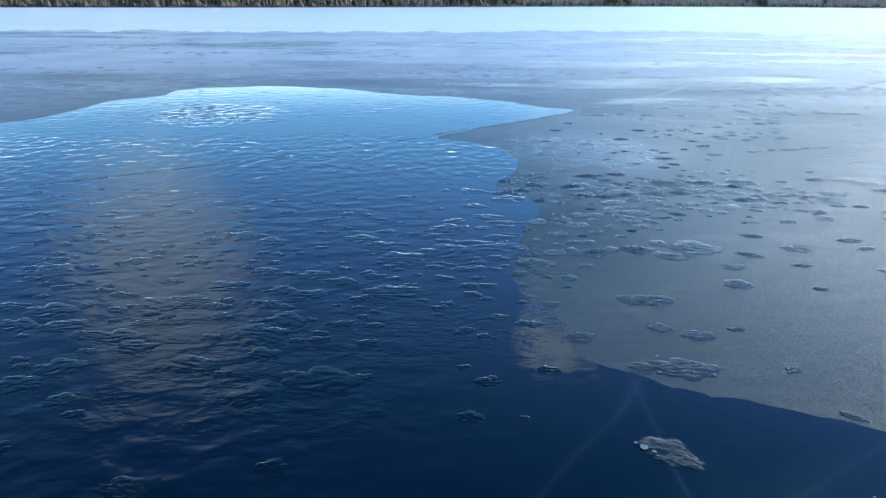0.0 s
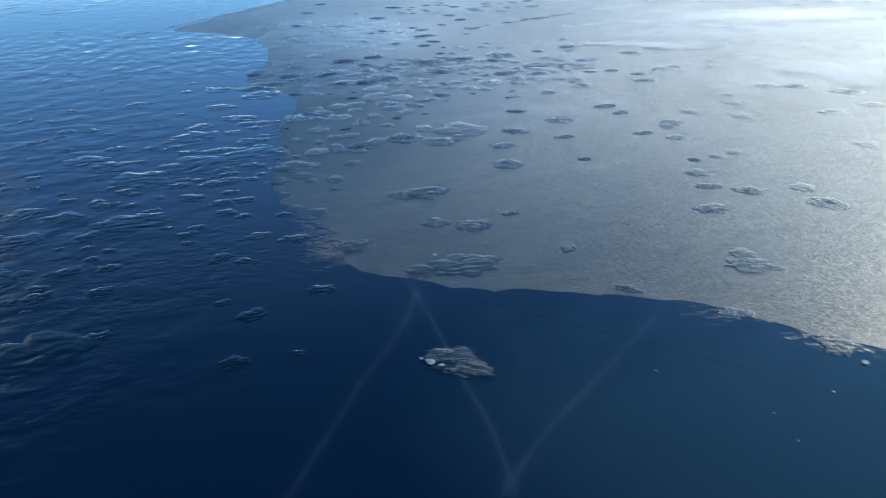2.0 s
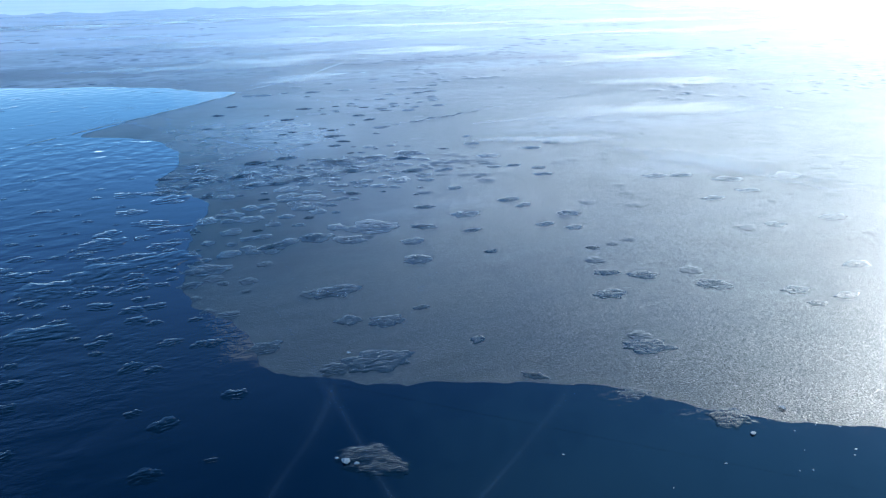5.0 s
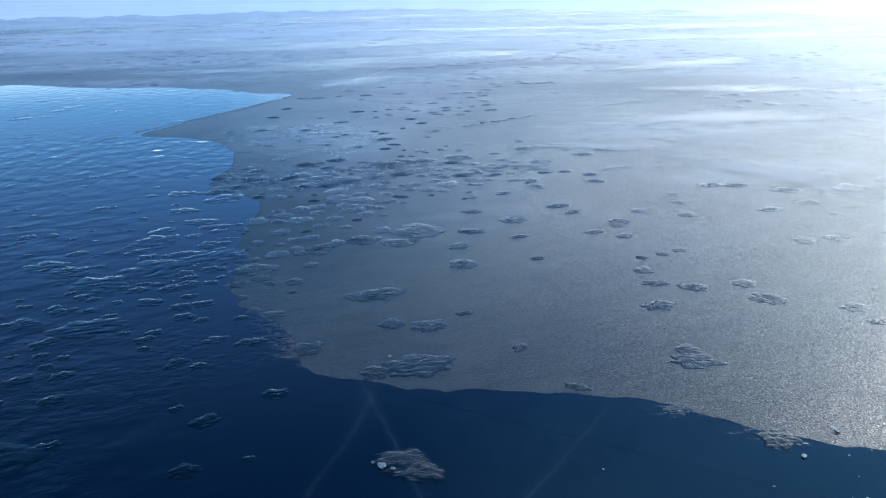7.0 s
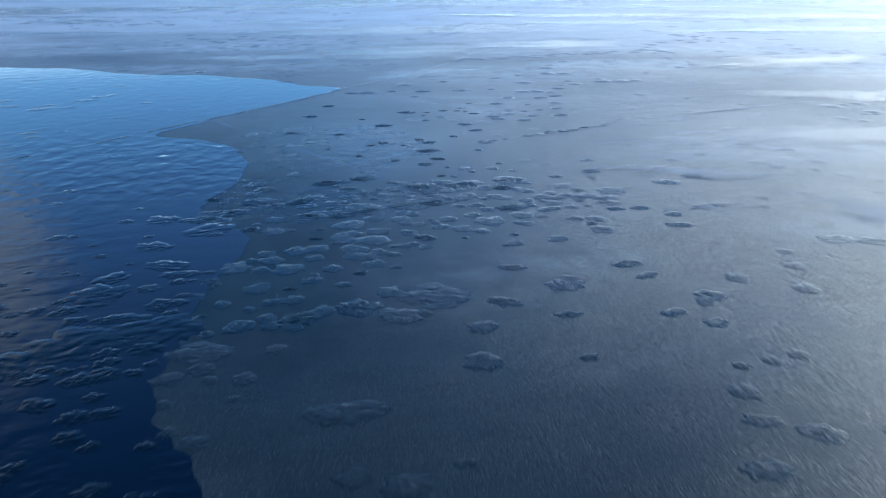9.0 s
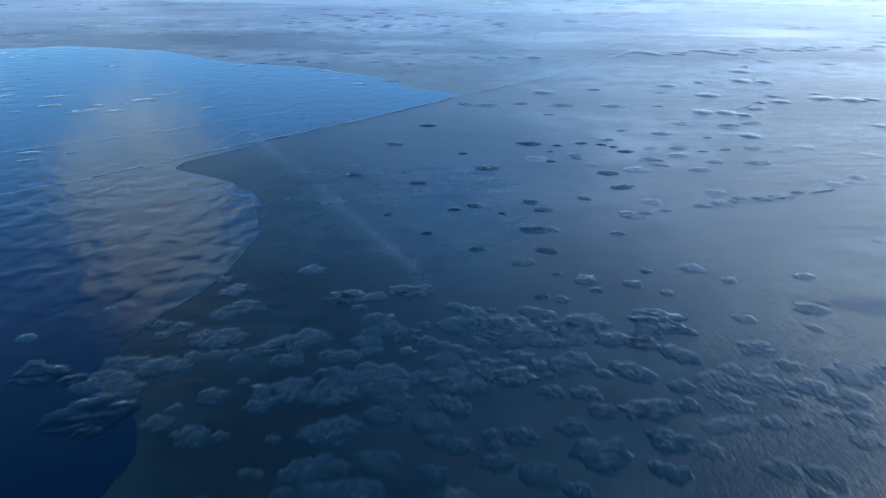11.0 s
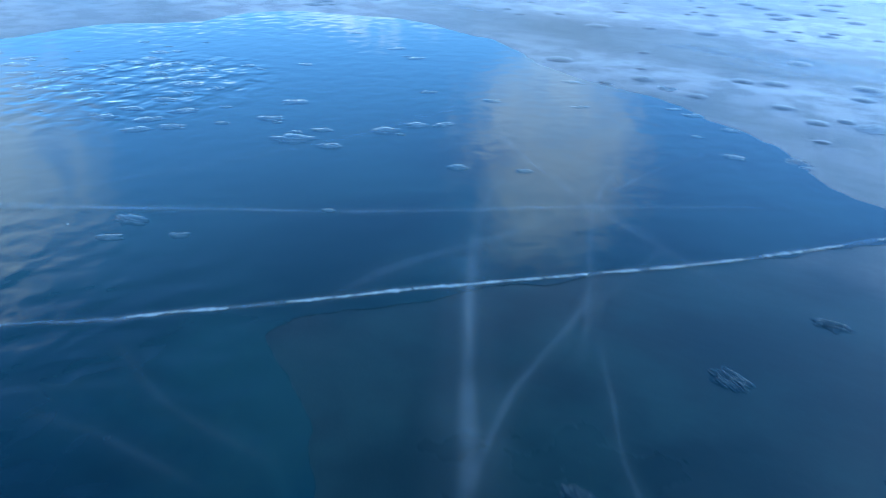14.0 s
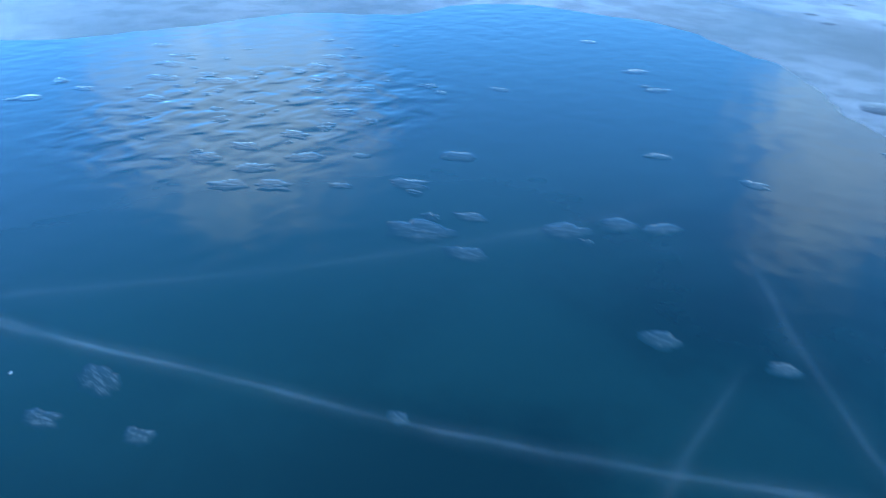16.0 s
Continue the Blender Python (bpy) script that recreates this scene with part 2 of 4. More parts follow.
deep = blend(t, calc(t, "MULTIPLY", ramp(t, p.outputs[0], 0.0, -1.8), 0.8), deep, (0.015, 0.045, 0.05))
deep = blend(t, ramp(t, calc(t, "ADD", p.outputs[1], calc(t, "MULTIPLY", calc(t, "SUBTRACT", grain(t, at, 0.35, 4), 0.5), 2.4)), 9.1, 6.6), deep, (0.0002, 0.0042, 0.0135))
# where the film runs out over the clear ice its milky body shows through
shallow = calc(t, "MULTIPLY", ramp(t, p.outputs[0], 0.36, 0.68), calc(t, "MULTIPLY", ramp(t, p.outputs[1], 6.2, 7.0), ramp(t, p.outputs[1], 9.2, 8.5)))
deep = blend(t, shallow, deep, (0.003, 0.0175, 0.025))
link(t, deep, b.inputs["Base Color"])
b.inputs["IOR"].default_value = 1.33
east = calc(t, "ADD", p.outputs[0], calc(t, "MULTIPLY", ramp(t, p.outputs[1], 8.0, 9.4), 3.2))
lively = calc(t, "MULTIPLY", ramp(t, east, 0.4, -0.7, 0.1, 1.0), ramp(t, patch, 0.3, 0.65, 0.26, 0.42))
lively = calc(t, "MULTIPLY", lively, ramp(t, p.outputs[1], 5.5, 9.5, 1.0, 0.26))
lively = calc(t, "MAXIMUM", lively, calc(t, "MULTIPLY", ramp(t, p.outputs[1], 6.2, 7.0, 0.0, 0.32), ramp(t, p.outputs[1], 9.4, 8.2, 0.2, 1.0)))
# fields of crinkled slush just under the surface: place, half widths
su = calc(t, "DIVIDE", calc(t, "ADD", p.outputs[0], 3.2), 1.0)
sv = calc(t, "DIVIDE", calc(t, "SUBTRACT", p.outputs[1], 10.7), 1.3)
lively = calc(t, "MAXIMUM", lively, ramp(t, calc(t, "ADD", calc(t, "MULTIPLY", su, su), calc(t, "MULTIPLY", sv, sv)), 1.3, 0.2, 0.0, 0.46))
crinkled = 0.0
for x, y, rx, ry in ((-0.6, 3.4, 1.3, 0.6), (0.95, 3.45, 0.35, 0.35), (0.65, 3.6, 0.4, 0.35), (-0.9, 2.7, 0.9, 0.5), (2.4, 2.35, 0.75, 0.5)):
    su = calc(t, "DIVIDE", calc(t, "SUBTRACT", p.outputs[0], x), rx)
    sv = calc(t, "DIVIDE", calc(t, "SUBTRACT", p.outputs[1], y), ry)
    spot = ramp(t, calc(t, "ADD", calc(t, "MULTIPLY", su, su), calc(t, "MULTIPLY", sv, sv)), 1.2, 0.1)
    crinkled = calc(t, "MAXIMUM", crinkled, spot)
crinkled = calc(t, "MULTIPLY", crinkled, ramp(t, grain(t, at, 4.0, 4), 0.36, 0.55))
crinkle = grain(t, stretched(t, at, 17.0, 28.0, 1.0, 10.0), 1.0, 3, 0.5, 0.3)
relief(t, b, [(wave, lively, 0.025), (grain(t, at, 22.0, 3), 0.05, 0.003), (crinkle, calc(t, "MULTIPLY", crinkled, 0.42), 0.008)])

# slush lumps: clear and glossy where wet, grey where frosted
def lump_ice(name, rim, dark, pale, rough_, sizes, thin, wrinkle=0.36, gloss=0.5, far_paler=False):
    m, t_, b_, at_ = material(name)
    info = node(t_, "ShaderNodeObjectInfo")
    flake = grain(t_, stretched(t_, at_, *sizes, 1.0, 8.0), 1.0, 3, 0.6, 0.5)
    z_ = node(t_, "ShaderNodeSeparateXYZ")
    link(t_, at_, z_.inputs[0])
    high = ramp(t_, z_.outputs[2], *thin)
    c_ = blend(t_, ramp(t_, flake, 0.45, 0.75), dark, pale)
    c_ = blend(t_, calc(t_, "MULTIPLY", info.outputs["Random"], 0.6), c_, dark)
    # crests paler: thin white ice, with its backlit glow painted into the colour
    lit_crest = calc(t_, "MULTIPLY", ramp(t_, z_.outputs[2], thin[1] * 1.5, thin[1] * 2.4), ramp(t_, flake, 0.35, 0.6))
    c_ = blend(t_, lit_crest, c_, tuple(1.4 * v for v in pale))
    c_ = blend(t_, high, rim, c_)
    if far_paler:       # far brightening painted into the colour by world y, matching the ice
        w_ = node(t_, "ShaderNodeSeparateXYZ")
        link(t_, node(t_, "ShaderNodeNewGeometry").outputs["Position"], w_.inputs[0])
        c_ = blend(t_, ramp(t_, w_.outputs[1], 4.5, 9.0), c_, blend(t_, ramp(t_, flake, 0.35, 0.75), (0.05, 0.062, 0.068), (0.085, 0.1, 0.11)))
    link(t_, c_, b_.inputs["Base Color"])
    b_.inputs["Roughness"].default_value, b_.inputs["IOR"].default_value = rough_, 1.31
    b_.inputs["Specular IOR Level"].default_value = gloss
    relief(t_, b_, [(flake, calc(t_, "MULTIPLY", high, wrinkle), 0.007)])
    return m


WET_TONES = ((0.0003, 0.004, 0.009), (0.0005, 0.006, 0.012), (0.009, 0.022, 0.03))
FROST_TONES = ((0.012, 0.019, 0.02), (0.02, 0.028, 0.03), (0.045, 0.054, 0.058))
CLEAR_TONES = ((0.003, 0.014, 0.02), (0.007, 0.021, 0.028), (0.036, 0.053, 0.061))
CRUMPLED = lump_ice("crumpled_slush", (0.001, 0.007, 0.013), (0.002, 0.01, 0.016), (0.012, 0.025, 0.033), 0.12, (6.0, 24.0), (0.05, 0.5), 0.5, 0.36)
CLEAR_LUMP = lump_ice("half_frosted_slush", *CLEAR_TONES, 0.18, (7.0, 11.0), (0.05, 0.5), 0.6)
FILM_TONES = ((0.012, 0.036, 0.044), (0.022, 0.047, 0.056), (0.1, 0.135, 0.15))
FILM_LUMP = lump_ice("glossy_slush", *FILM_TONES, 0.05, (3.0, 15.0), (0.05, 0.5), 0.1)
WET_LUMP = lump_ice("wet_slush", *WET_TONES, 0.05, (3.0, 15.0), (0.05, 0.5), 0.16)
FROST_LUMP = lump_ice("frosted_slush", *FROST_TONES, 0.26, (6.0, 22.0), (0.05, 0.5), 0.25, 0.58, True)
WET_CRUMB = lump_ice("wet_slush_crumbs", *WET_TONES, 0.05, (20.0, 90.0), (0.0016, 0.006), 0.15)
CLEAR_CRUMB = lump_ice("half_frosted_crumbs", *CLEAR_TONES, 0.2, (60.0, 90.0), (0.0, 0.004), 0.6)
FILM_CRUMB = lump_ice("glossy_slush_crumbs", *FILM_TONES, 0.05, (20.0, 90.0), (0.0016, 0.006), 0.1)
FROST_CRUMB = lump_ice("frosted_slush_crumbs", *FROST_TONES, 0.28, (20.0, 90.0), (0.0, 0.006), gloss=0.55, far_paler=True)

SNOW, t, b, at = material("wind_packed_snow")
link(t, blend(t, ramp(t, grain(t, stretched(t, at, 0.05, 0.2), 1.0, 5), 0.4, 0.62), (0.93, 0.93, 0.93), (0.86, 0.87, 0.88)), b.inputs["Base Color"])
b.inputs["Roughness"].default_value = 0.4
relief(t, b, [(grain(t, stretched(t, at, 0.6, 2.0), 1.0, 4), 0.4, 0.05), (grain(t, at, 25.0, 3), 0.3, 0.01)])

GLAZE, t, b, at = material("rime_glaze")
streak = grain(t, stretched(t, at, 0.5, 2.0), 1.0, 5, 0.6)
link(t, blend(t, ramp(t, streak, 0.35, 0.65), (0.1, 0.12, 0.14), (0.34, 0.36, 0.38)), b.inputs["Base Color"])
b.inputs["Roughness"].default_value, b.inputs["IOR"].default_value = 0.22, 1.31
rim = node(t, "ShaderNodeSeparateXYZ")
link(t, node(t, "ShaderNodeUVMap", uv_map="edge").outputs[0], rim.inputs[0])
link(t, calc(t, "MULTIPLY", ramp(t, calc(t, "ADD", rim.outputs[0], calc(t, "MULTIPLY", calc(t, "SUBTRACT", streak, 0.5), 2.4)), 1.0, -0.1), 0.68), b.inputs["Alpha"])
relief(t, b, [(grain(t, stretched(t, at, 2.0, 8.0), 1.0, 4), 0.2, 0.01)])

WHITE, t, b, at = material("white_crack_ice")
link(t, blend(t, grain(t, stretched(t, at, 60.0, 14.0), 1.0, 3), (0.06, 0.1, 0.13), (0.23, 0.3, 0.325)), b.inputs["Base Color"])
b.inputs["Roughness"].default_value, b.inputs["IOR"].default_value = 0.35, 1.31
relief(t, b, [(grain(t, at, 90.0, 3), 0.5, 0.004)])

# crack walls inside clear ice: milky, fading to the sides
VEIL, t, b, at = material("milky_crack_wall")
uv = node(t, "ShaderNodeUVMap", uv_map="across")
q = node(t, "ShaderNodeSeparateXYZ")
link(t, uv.outputs[0], q.inputs[0])
side = calc(t, "ABSOLUTE", calc(t, "SUBTRACT", q.outputs[0], 0.5))
core = calc(t, "ADD", calc(t, "MULTIPLY", ramp(t, side, 0.13, 0.0), 0.85), calc(t, "MULTIPLY", ramp(t, side, 0.5, 0.05), 0.33))
dense = calc(t, "MULTIPLY", core, ramp(t, grain(t, at, 3.0, 5, 0.65), 0.3, 0.7, 0.4, 1.0))
link(t, calc(t, "MULTIPLY", dense, calc(t, "MULTIPLY", q.outputs[1], 0.078)), b.inputs["Alpha"])
b.inputs["Base Color"].default_value = (0.3, 0.4, 0.46, 1)
b.inputs["Roughness"].default_value, b.inputs["IOR"].default_value = 0.12, 1.31

LAND, t, b, at = material("winter_shore")
link(t, blend(t, ramp(t, grain(t, at, 0.3, 5), 0.4, 0.6), (0.05, 0.045, 0.03), (0.11, 0.09, 0.06)), b.inputs["Base Color"])
b.inputs["Roughness"].default_value = 0.9

NEEDLES, t, b, at = material("spruce_needles")
link(t, blend(t, grain(t, at, 0.6, 4), (0.014, 0.026, 0.014), (0.05, 0.06, 0.028)), b.inputs["Base Color"])
b.inputs["Roughness"].default_value = 0.8

BARK, t, b, at = material("birch_bark")
link(t, blend(t, ramp(t, grain(t, stretched(t, at, 1.0, 1.0, 2.0), 1.5, 4), 0.45, 0.6), (0.42, 0.36, 0.28), (0.14, 0.1, 0.07)), b.inputs["Base Color"])
b.inputs["Roughness"].default_value = 0.85

TWIGS, t, b, at = material("bare_twigs")
link(t, blend(t, grain(t, at, 0.8, 4), (0.08, 0.06, 0.04), (0.2, 0.15, 0.09)), b.inputs["Base Color"])
b.inputs["Roughness"].default_value = 0.9

PAINT, t, b, at = material("white_boat_paint")
link(t, blend(t, grain(t, at, 4.0, 4), (0.7, 0.7, 0.68), (0.82, 0.82, 0.8)), b.inputs["Base Color"])
b.inputs["Roughness"].default_value = 0.4


# ---- building helpers ----
def mesh_of(name, verts, faces, mats, smooth=True):
    me = bpy.data.meshes.new(name)
    me.from_pydata(verts, [], faces)
    for m in mats if isinstance(mats, (list, tuple)) else [mats]:
        me.materials.append(m)
    if smooth:
        me.polygons.foreach_set("use_smooth", [True] * len(me.polygons))
    me.update()
    return me


def rounded(points, steps=6, closed=True):
    """A smooth line through a few corner points (Catmull-Rom)."""
    n, out = len(points), []
    for i in range(n if closed else n - 1):
        k = [points[(i + j) % n] if closed else points[min(max(i + j, 0), n - 1)] for j in (-1, 0, 1, 2)]
        a, b_, c_, d_ = (Vector((*q[:2], 0)) for q in k)
        for s in range(steps):
            f = s / steps
            v_ = 0.5 * ((2 * b_) + (c_ - a) * f + (2 * a - 5 * b_ + 4 * c_ - d_) * f * f + (3 * b_ - a - 3 * c_ + d_) * f ** 3)
            out.append((v_.x, v_.y))
    if not closed:
        out.append(tuple(points[-1][:2]))
    return out


def wobbled(points, size, scale):
    """The outline with small scallops."""
    out = []
    for x, y in points:
        v_ = noise.noise_vector((x * scale, y * scale, 3.7)) + 0.6 * noise.noise_vector((x * scale * 2.7, y * scale * 2.7, 9.1))
        out.append((x + v_.x * size, y + v_.y * size))
    return out


def skin(name, outline, z, thick, m):
    """A flat skin with a sloped rim, standing on the ice."""
    n = len(outline)
    cx, cy = sum(q[0] for q in outline) / n, sum(q[1] for q in outline) / n
    bm = bmesh.new()
    low = [bm.verts.new((x, y, 0.0005)) for x, y in outline]
    top = []
    for i, (x, y) in enumerate(outline):
        (x0, y0), (x1, y1) = outline[i - 1], outline[(i + 1) % n]
        d_ = Vector((y1 - y0, x0 - x1))
        d_ = d_.normalized() * min(0.05, thick * 4) if d_.length else d_
        top.append(bm.verts.new((x - d_.x, y - d_.y, z)))
    face = bm.faces.new(top)
    if face.normal.z < 0 or face.calc_area() and sum((outline[i][0] * outline[(i + 1) % n][1] - outline[(i + 1) % n][0] * outline[i][1]) for i in range(n)) < 0:
        face.normal_flip()
    for i in range(n):
        j = (i + 1) % n
        bm.faces.new((low[i], low[j], top[j], top[i]))
    bmesh.ops.recalc_face_normals(bm, faces=bm.faces)
    if face.normal.z < 0:
        bmesh.ops.reverse_faces(bm, faces=bm.faces)
    me = bpy.data.meshes.new(name)
    bm.to_mesh(me)
    bm.free()
    me.materials.append(m)
    return new(name, me)


# ---- the lake and its far shore ----
def shore_at(a):
    """Distance to the bank at an angle: a near bay on the left, open lake to the right."""
    b_ = (math.degrees(a) - 90 + 180) % 360 - 180
    f = min(max((b_ + 25) / 53, 0.0), 1.0) if b_ < 90 else max(0.0, 1 - (b_ - 90) / 60)
    f = f * f * (3 - 2 * f)
    return (1 + 0.02 * math.sin(7 * a) + 0.01 * math.sin(23 * a)) / (1 / 620 + f * (1 / 170 - 1 / 620))


def build_ground():
    rings = [0.0, 2, 5, 10, 20, 40, 80, 110, 140, "shore", "bank", "rise", 900, 2600]
    na, verts, faces, kinds = 144, [], [], []
    for k, r in enumerate(rings):
        for i in range(na):
            a = 2 * math.pi * i / na
            s = shore_at(a)
            rr, z = (s, 0.0) if r == "shore" else (s + 5, 0.5) if r == "bank" else (s + 60, 5.0) if r == "rise" else (r, 0.0 if k < 9 else 14.0)
            if k == len(rings) - 1:
                z = 30.0
            verts.append((rr * math.cos(a), rr * math.sin(a), z))
    for k in range(len(rings) - 1):
        for i in range(na):
            j = (i + 1) % na
            q = (k * na + i, (k + 1) * na + i, (k + 1) * na + j, k * na + j)
            faces.append(q if k else (q[0], q[1], q[2]))
            kinds.append(0 if k < 9 else 1)
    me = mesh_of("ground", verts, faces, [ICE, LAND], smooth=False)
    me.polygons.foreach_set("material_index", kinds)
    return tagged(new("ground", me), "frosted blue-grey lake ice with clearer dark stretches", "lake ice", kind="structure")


build_ground()

# the film's outline: back edge, two tongues and the near front
FILM_BACK = [(-14, 6), (-9, 8.6), (-6.6, 9.2), (-5.6, 9.9), (-5.35, 11.1), (-5.25, 12.1), (-4.75, 12.75), (-4.75, 13.4), (-4.5, 13.95), (-4.0, 14.15), (-3.2, 14.4), (-2.4, 14.2), (-1.75, 13.95), (-1.05, 13.35), (-0.4, 13.05), (0.05, 12.98), (0.5, 12.65), (0.85, 12.45)]
FILM_FRONT = [(1.22, 12.1), (1.45, 11.7), (1.9, 11.36), (1.3, 10.62), (0.62, 9.9), (0.05, 9.2), (-0.12, 8.8), (0.22, 8.6), (0.52, 8.3), (0.66, 7.9), (0.7, 7.4), (0.62, 6.95), (0.42, 6.5), (0.48, 6.15), (0.66, 5.9), (0.68, 5.5), (0.5, 5.05), (0.42, 4.5), (0.36, 4.0),
        (0.46, 3.72), (0.56, 3.4), (0.6, 3.1), (0.78, 2.9), (1.02, 2.7), (1.28, 2.62), (1.76, 2.36), (2.03, 2.06), (2.28, 1.86), (2.55, 1.64), (3.0, 1.0), (3.5, -1.5), (1, -5), (-6, -6), (-13, -2)]
FILM = FILM_BACK + FILM_FRONT
tagged(skin("water", wobbled(wobbled(rounded(FILM, 18), 0.04, 3.0), 0.012, 11.0), 0.0014, 0.02, WET), "dark blue mirror-smooth meltwater film on the ice", "meltwater", kind="structure")


def build_snow_field():
    na, verts, faces = 900, [], []
    for i in range(na):
        a = 2 * math.pi * i / na
        edge = 43 + 9 * noise.noise((3 * math.cos(a), 3 * math.sin(a), 0.3)) + 16 * max(0, math.sin(a * 1.0 - 0.2) ** 8 * math.cos(a)) \
            + 4 * noise.noise((24 * math.cos(a), 24 * math.sin(a), 5.1)) + 3 * noise.noise((80 * math.cos(a), 80 * math.sin(a), 1.1))
        for r, z in ((edge, 0.001), (edge + 0.5, 0.008), (edge + 30, 0.02), (shore_at(a) - 0.5, 0.05)):
            verts.append((r * math.cos(a), r * math.sin(a), z))
    for i in range(na):
        j = (i + 1) % na
        for k in range(3):
            faces.append((4 * i + k, 4 * i + k + 1, 4 * j + k + 1, 4 * j + k))
    return tagged(new("snow_field", mesh_of("snow_field", verts, faces, SNOW)), "bright wind-packed snow cover on the far lake", "snow", kind="structure")


build_snow_field()


def glaze_patch(x, y, rx, ry, turn, seed, z):
    """A thin rime patch with a lobed edge that thins out to nothing."""
    c, s = math.cos(radians(turn)), math.sin(radians(turn))
    na, verts, faces, depth = 72, [], [], []
    for f in (1.0, 0.8, 0.55, 0.25, 0.02):
        for i in range(na):
            a = 2 * math.pi * i / na
            r = f * (1.1 + 0.6 * noise.noise((2 * math.cos(a), 2 * math.sin(a), seed)) + 0.3 * noise.noise((6 * math.cos(a), 6 * math.sin(a), seed + 4)))
            px, py = rx * r * math.cos(a), ry * r * math.sin(a)
            verts.append((x + px * c - py * s, y + px * s + py * c, z))
            depth.append((f, 0.0))
    for k in range(4):
        for i in range(na):
            j = (i + 1) % na
            faces.append((k * na + i, k * na + j, (k + 1) * na + j, (k + 1) * na + i))
    faces.append(tuple(4 * na + i for i in range(na)))
    me = mesh_of("rime_patch", verts, faces, GLAZE)
    layer = me.uv_layers.new(name="edge")
    for loop in me.loops:
        layer.data[loop.index].uv = depth[loop.vertex_index]
    return tagged(new("rime_patch", me), "thin pale rime patch frozen on the lake ice", "rime", kind="structure")


patches = random.Random(21)
spots = [(-4.6, 16.5, 2.4, 1.2, 12), (-8.5, 14.2, 2.4, 0.7, -10), (-5, 30.5, 4.5, 1.0, 2), (-3, 20.5, 3.0, 0.5, 5), (5, 21, 4, 1.0, 2), (3.6, 15.6, 2.4, 1.2, 5), (1.2, 15.0, 1.6, 0.6, -5), (7.0, 16.4, 2.2, 1.0, 3), (10, 13, 2.5, 0.8, 8), (3.2, 12.6, 1.0, 0.5, 20), (6.2, 7.6, 1.7, 0.5, -8), (4.9, 5.2, 1.3, 0.32, -68), (8.6, 9.4, 1.8, 0.5, -20), (4.2, 6.6, 0.8, 0.22, -25)]
spots += [(patches.uniform(-26, 30), 18 + 21 * patches.random() ** 0.8, patches.uniform(1.5, 6.0), patches.uniform(0.4, 1.6), patches.uniform(-8, 8)) for _ in range(60)]
for i, (x, y, rx, ry, turn) in enumerate(spots):
    glaze_patch(x, y, rx, ry, turn, 1.7 * i, 0.002 + 0.00012 * i)


# ---- cracks ----
def strip(points, width, z, density=1.0, wander=0.02):
    """A flat ribbon along a line; its uv runs across it, and v carries the density."""
    line = wobbled(rounded(points, 8, closed=False), wander, 4.0)
    n, verts, faces, uvs = len(line), [], [], []
    for i, (x, y) in enumerate(line):
        (x0, y0), (x1, y1) = line[max(i - 1, 0)], line[min(i + 1, n - 1)]
        d_ = Vector((y1 - y0, x0 - x1)).normalized()
        w = width * (0.75 + 0.5 * abs(noise.noise((x * 1.3, y * 1.3, 2.0)))) * 0.5
        verts += [(x - d_.x * w, y - d_.y * w, z), (x + d_.x * w, y + d_.y * w, z)]
        fade = min(1.0, 5.0 * min(i, n - 1 - i) / n) * density
        uvs += [(0.0, fade), (1.0, fade)]
    for i in range(n - 1):
        faces.append((2 * i, 2 * i + 1, 2 * i + 3, 2 * i + 2))
    me = mesh_of("ice_crack", verts, faces, VEIL, smooth=False)
    layer = me.uv_layers.new(name="across")
    for loop in me.loops:
        layer.data[loop.index].uv = uvs[loop.vertex_index]
    return me


CLEAR_ICE_CRACKS = [
    ([(0.14, 10.03), (0.28, 9.74), (0.44, 9.42), (0.85, 8.69), (1.16, 8.07), (1.41, 7.61), (1.6, 7.24), (1.85, 6.7)], 0.13, 1.5),
    ([(0.83, 9.9), (0.82, 9.4), (0.84, 8.95), (0.92, 8.55)], 0.05, 1.1),
    ([(0.79, 9.79), (1.06, 9.28), (1.3, 8.84), (1.59, 8.53), (1.78, 8.31), (2.02, 8.12), (2.2, 7.8)], 0.045, 0.6),
    ([(1.18, 8.46), (1.12, 7.98), (1.07, 7.61), (1.1, 7.2)], 0.08, 0.35),
    ([(2.26, 9.4), (2.21, 8.36), (2.17, 7.75), (2.17, 6.9)], 0.035, 0.75),
    ([(1.5, 7.18), (1.97, 7.59), (2.35, 7.92), (2.65, 8.23), (2.94, 8.6)], 0.09, 0.75),
    ([(0.5, 8.15), (1.06, 8.17), (1.63, 8.3), (2.2, 8.43), (3.2, 8.64)], 0.05, 0.3),
    ([(2.37, 11.75), (1.81, 12.22), (1.12, 13.04)], 0.05, 0.7),
]
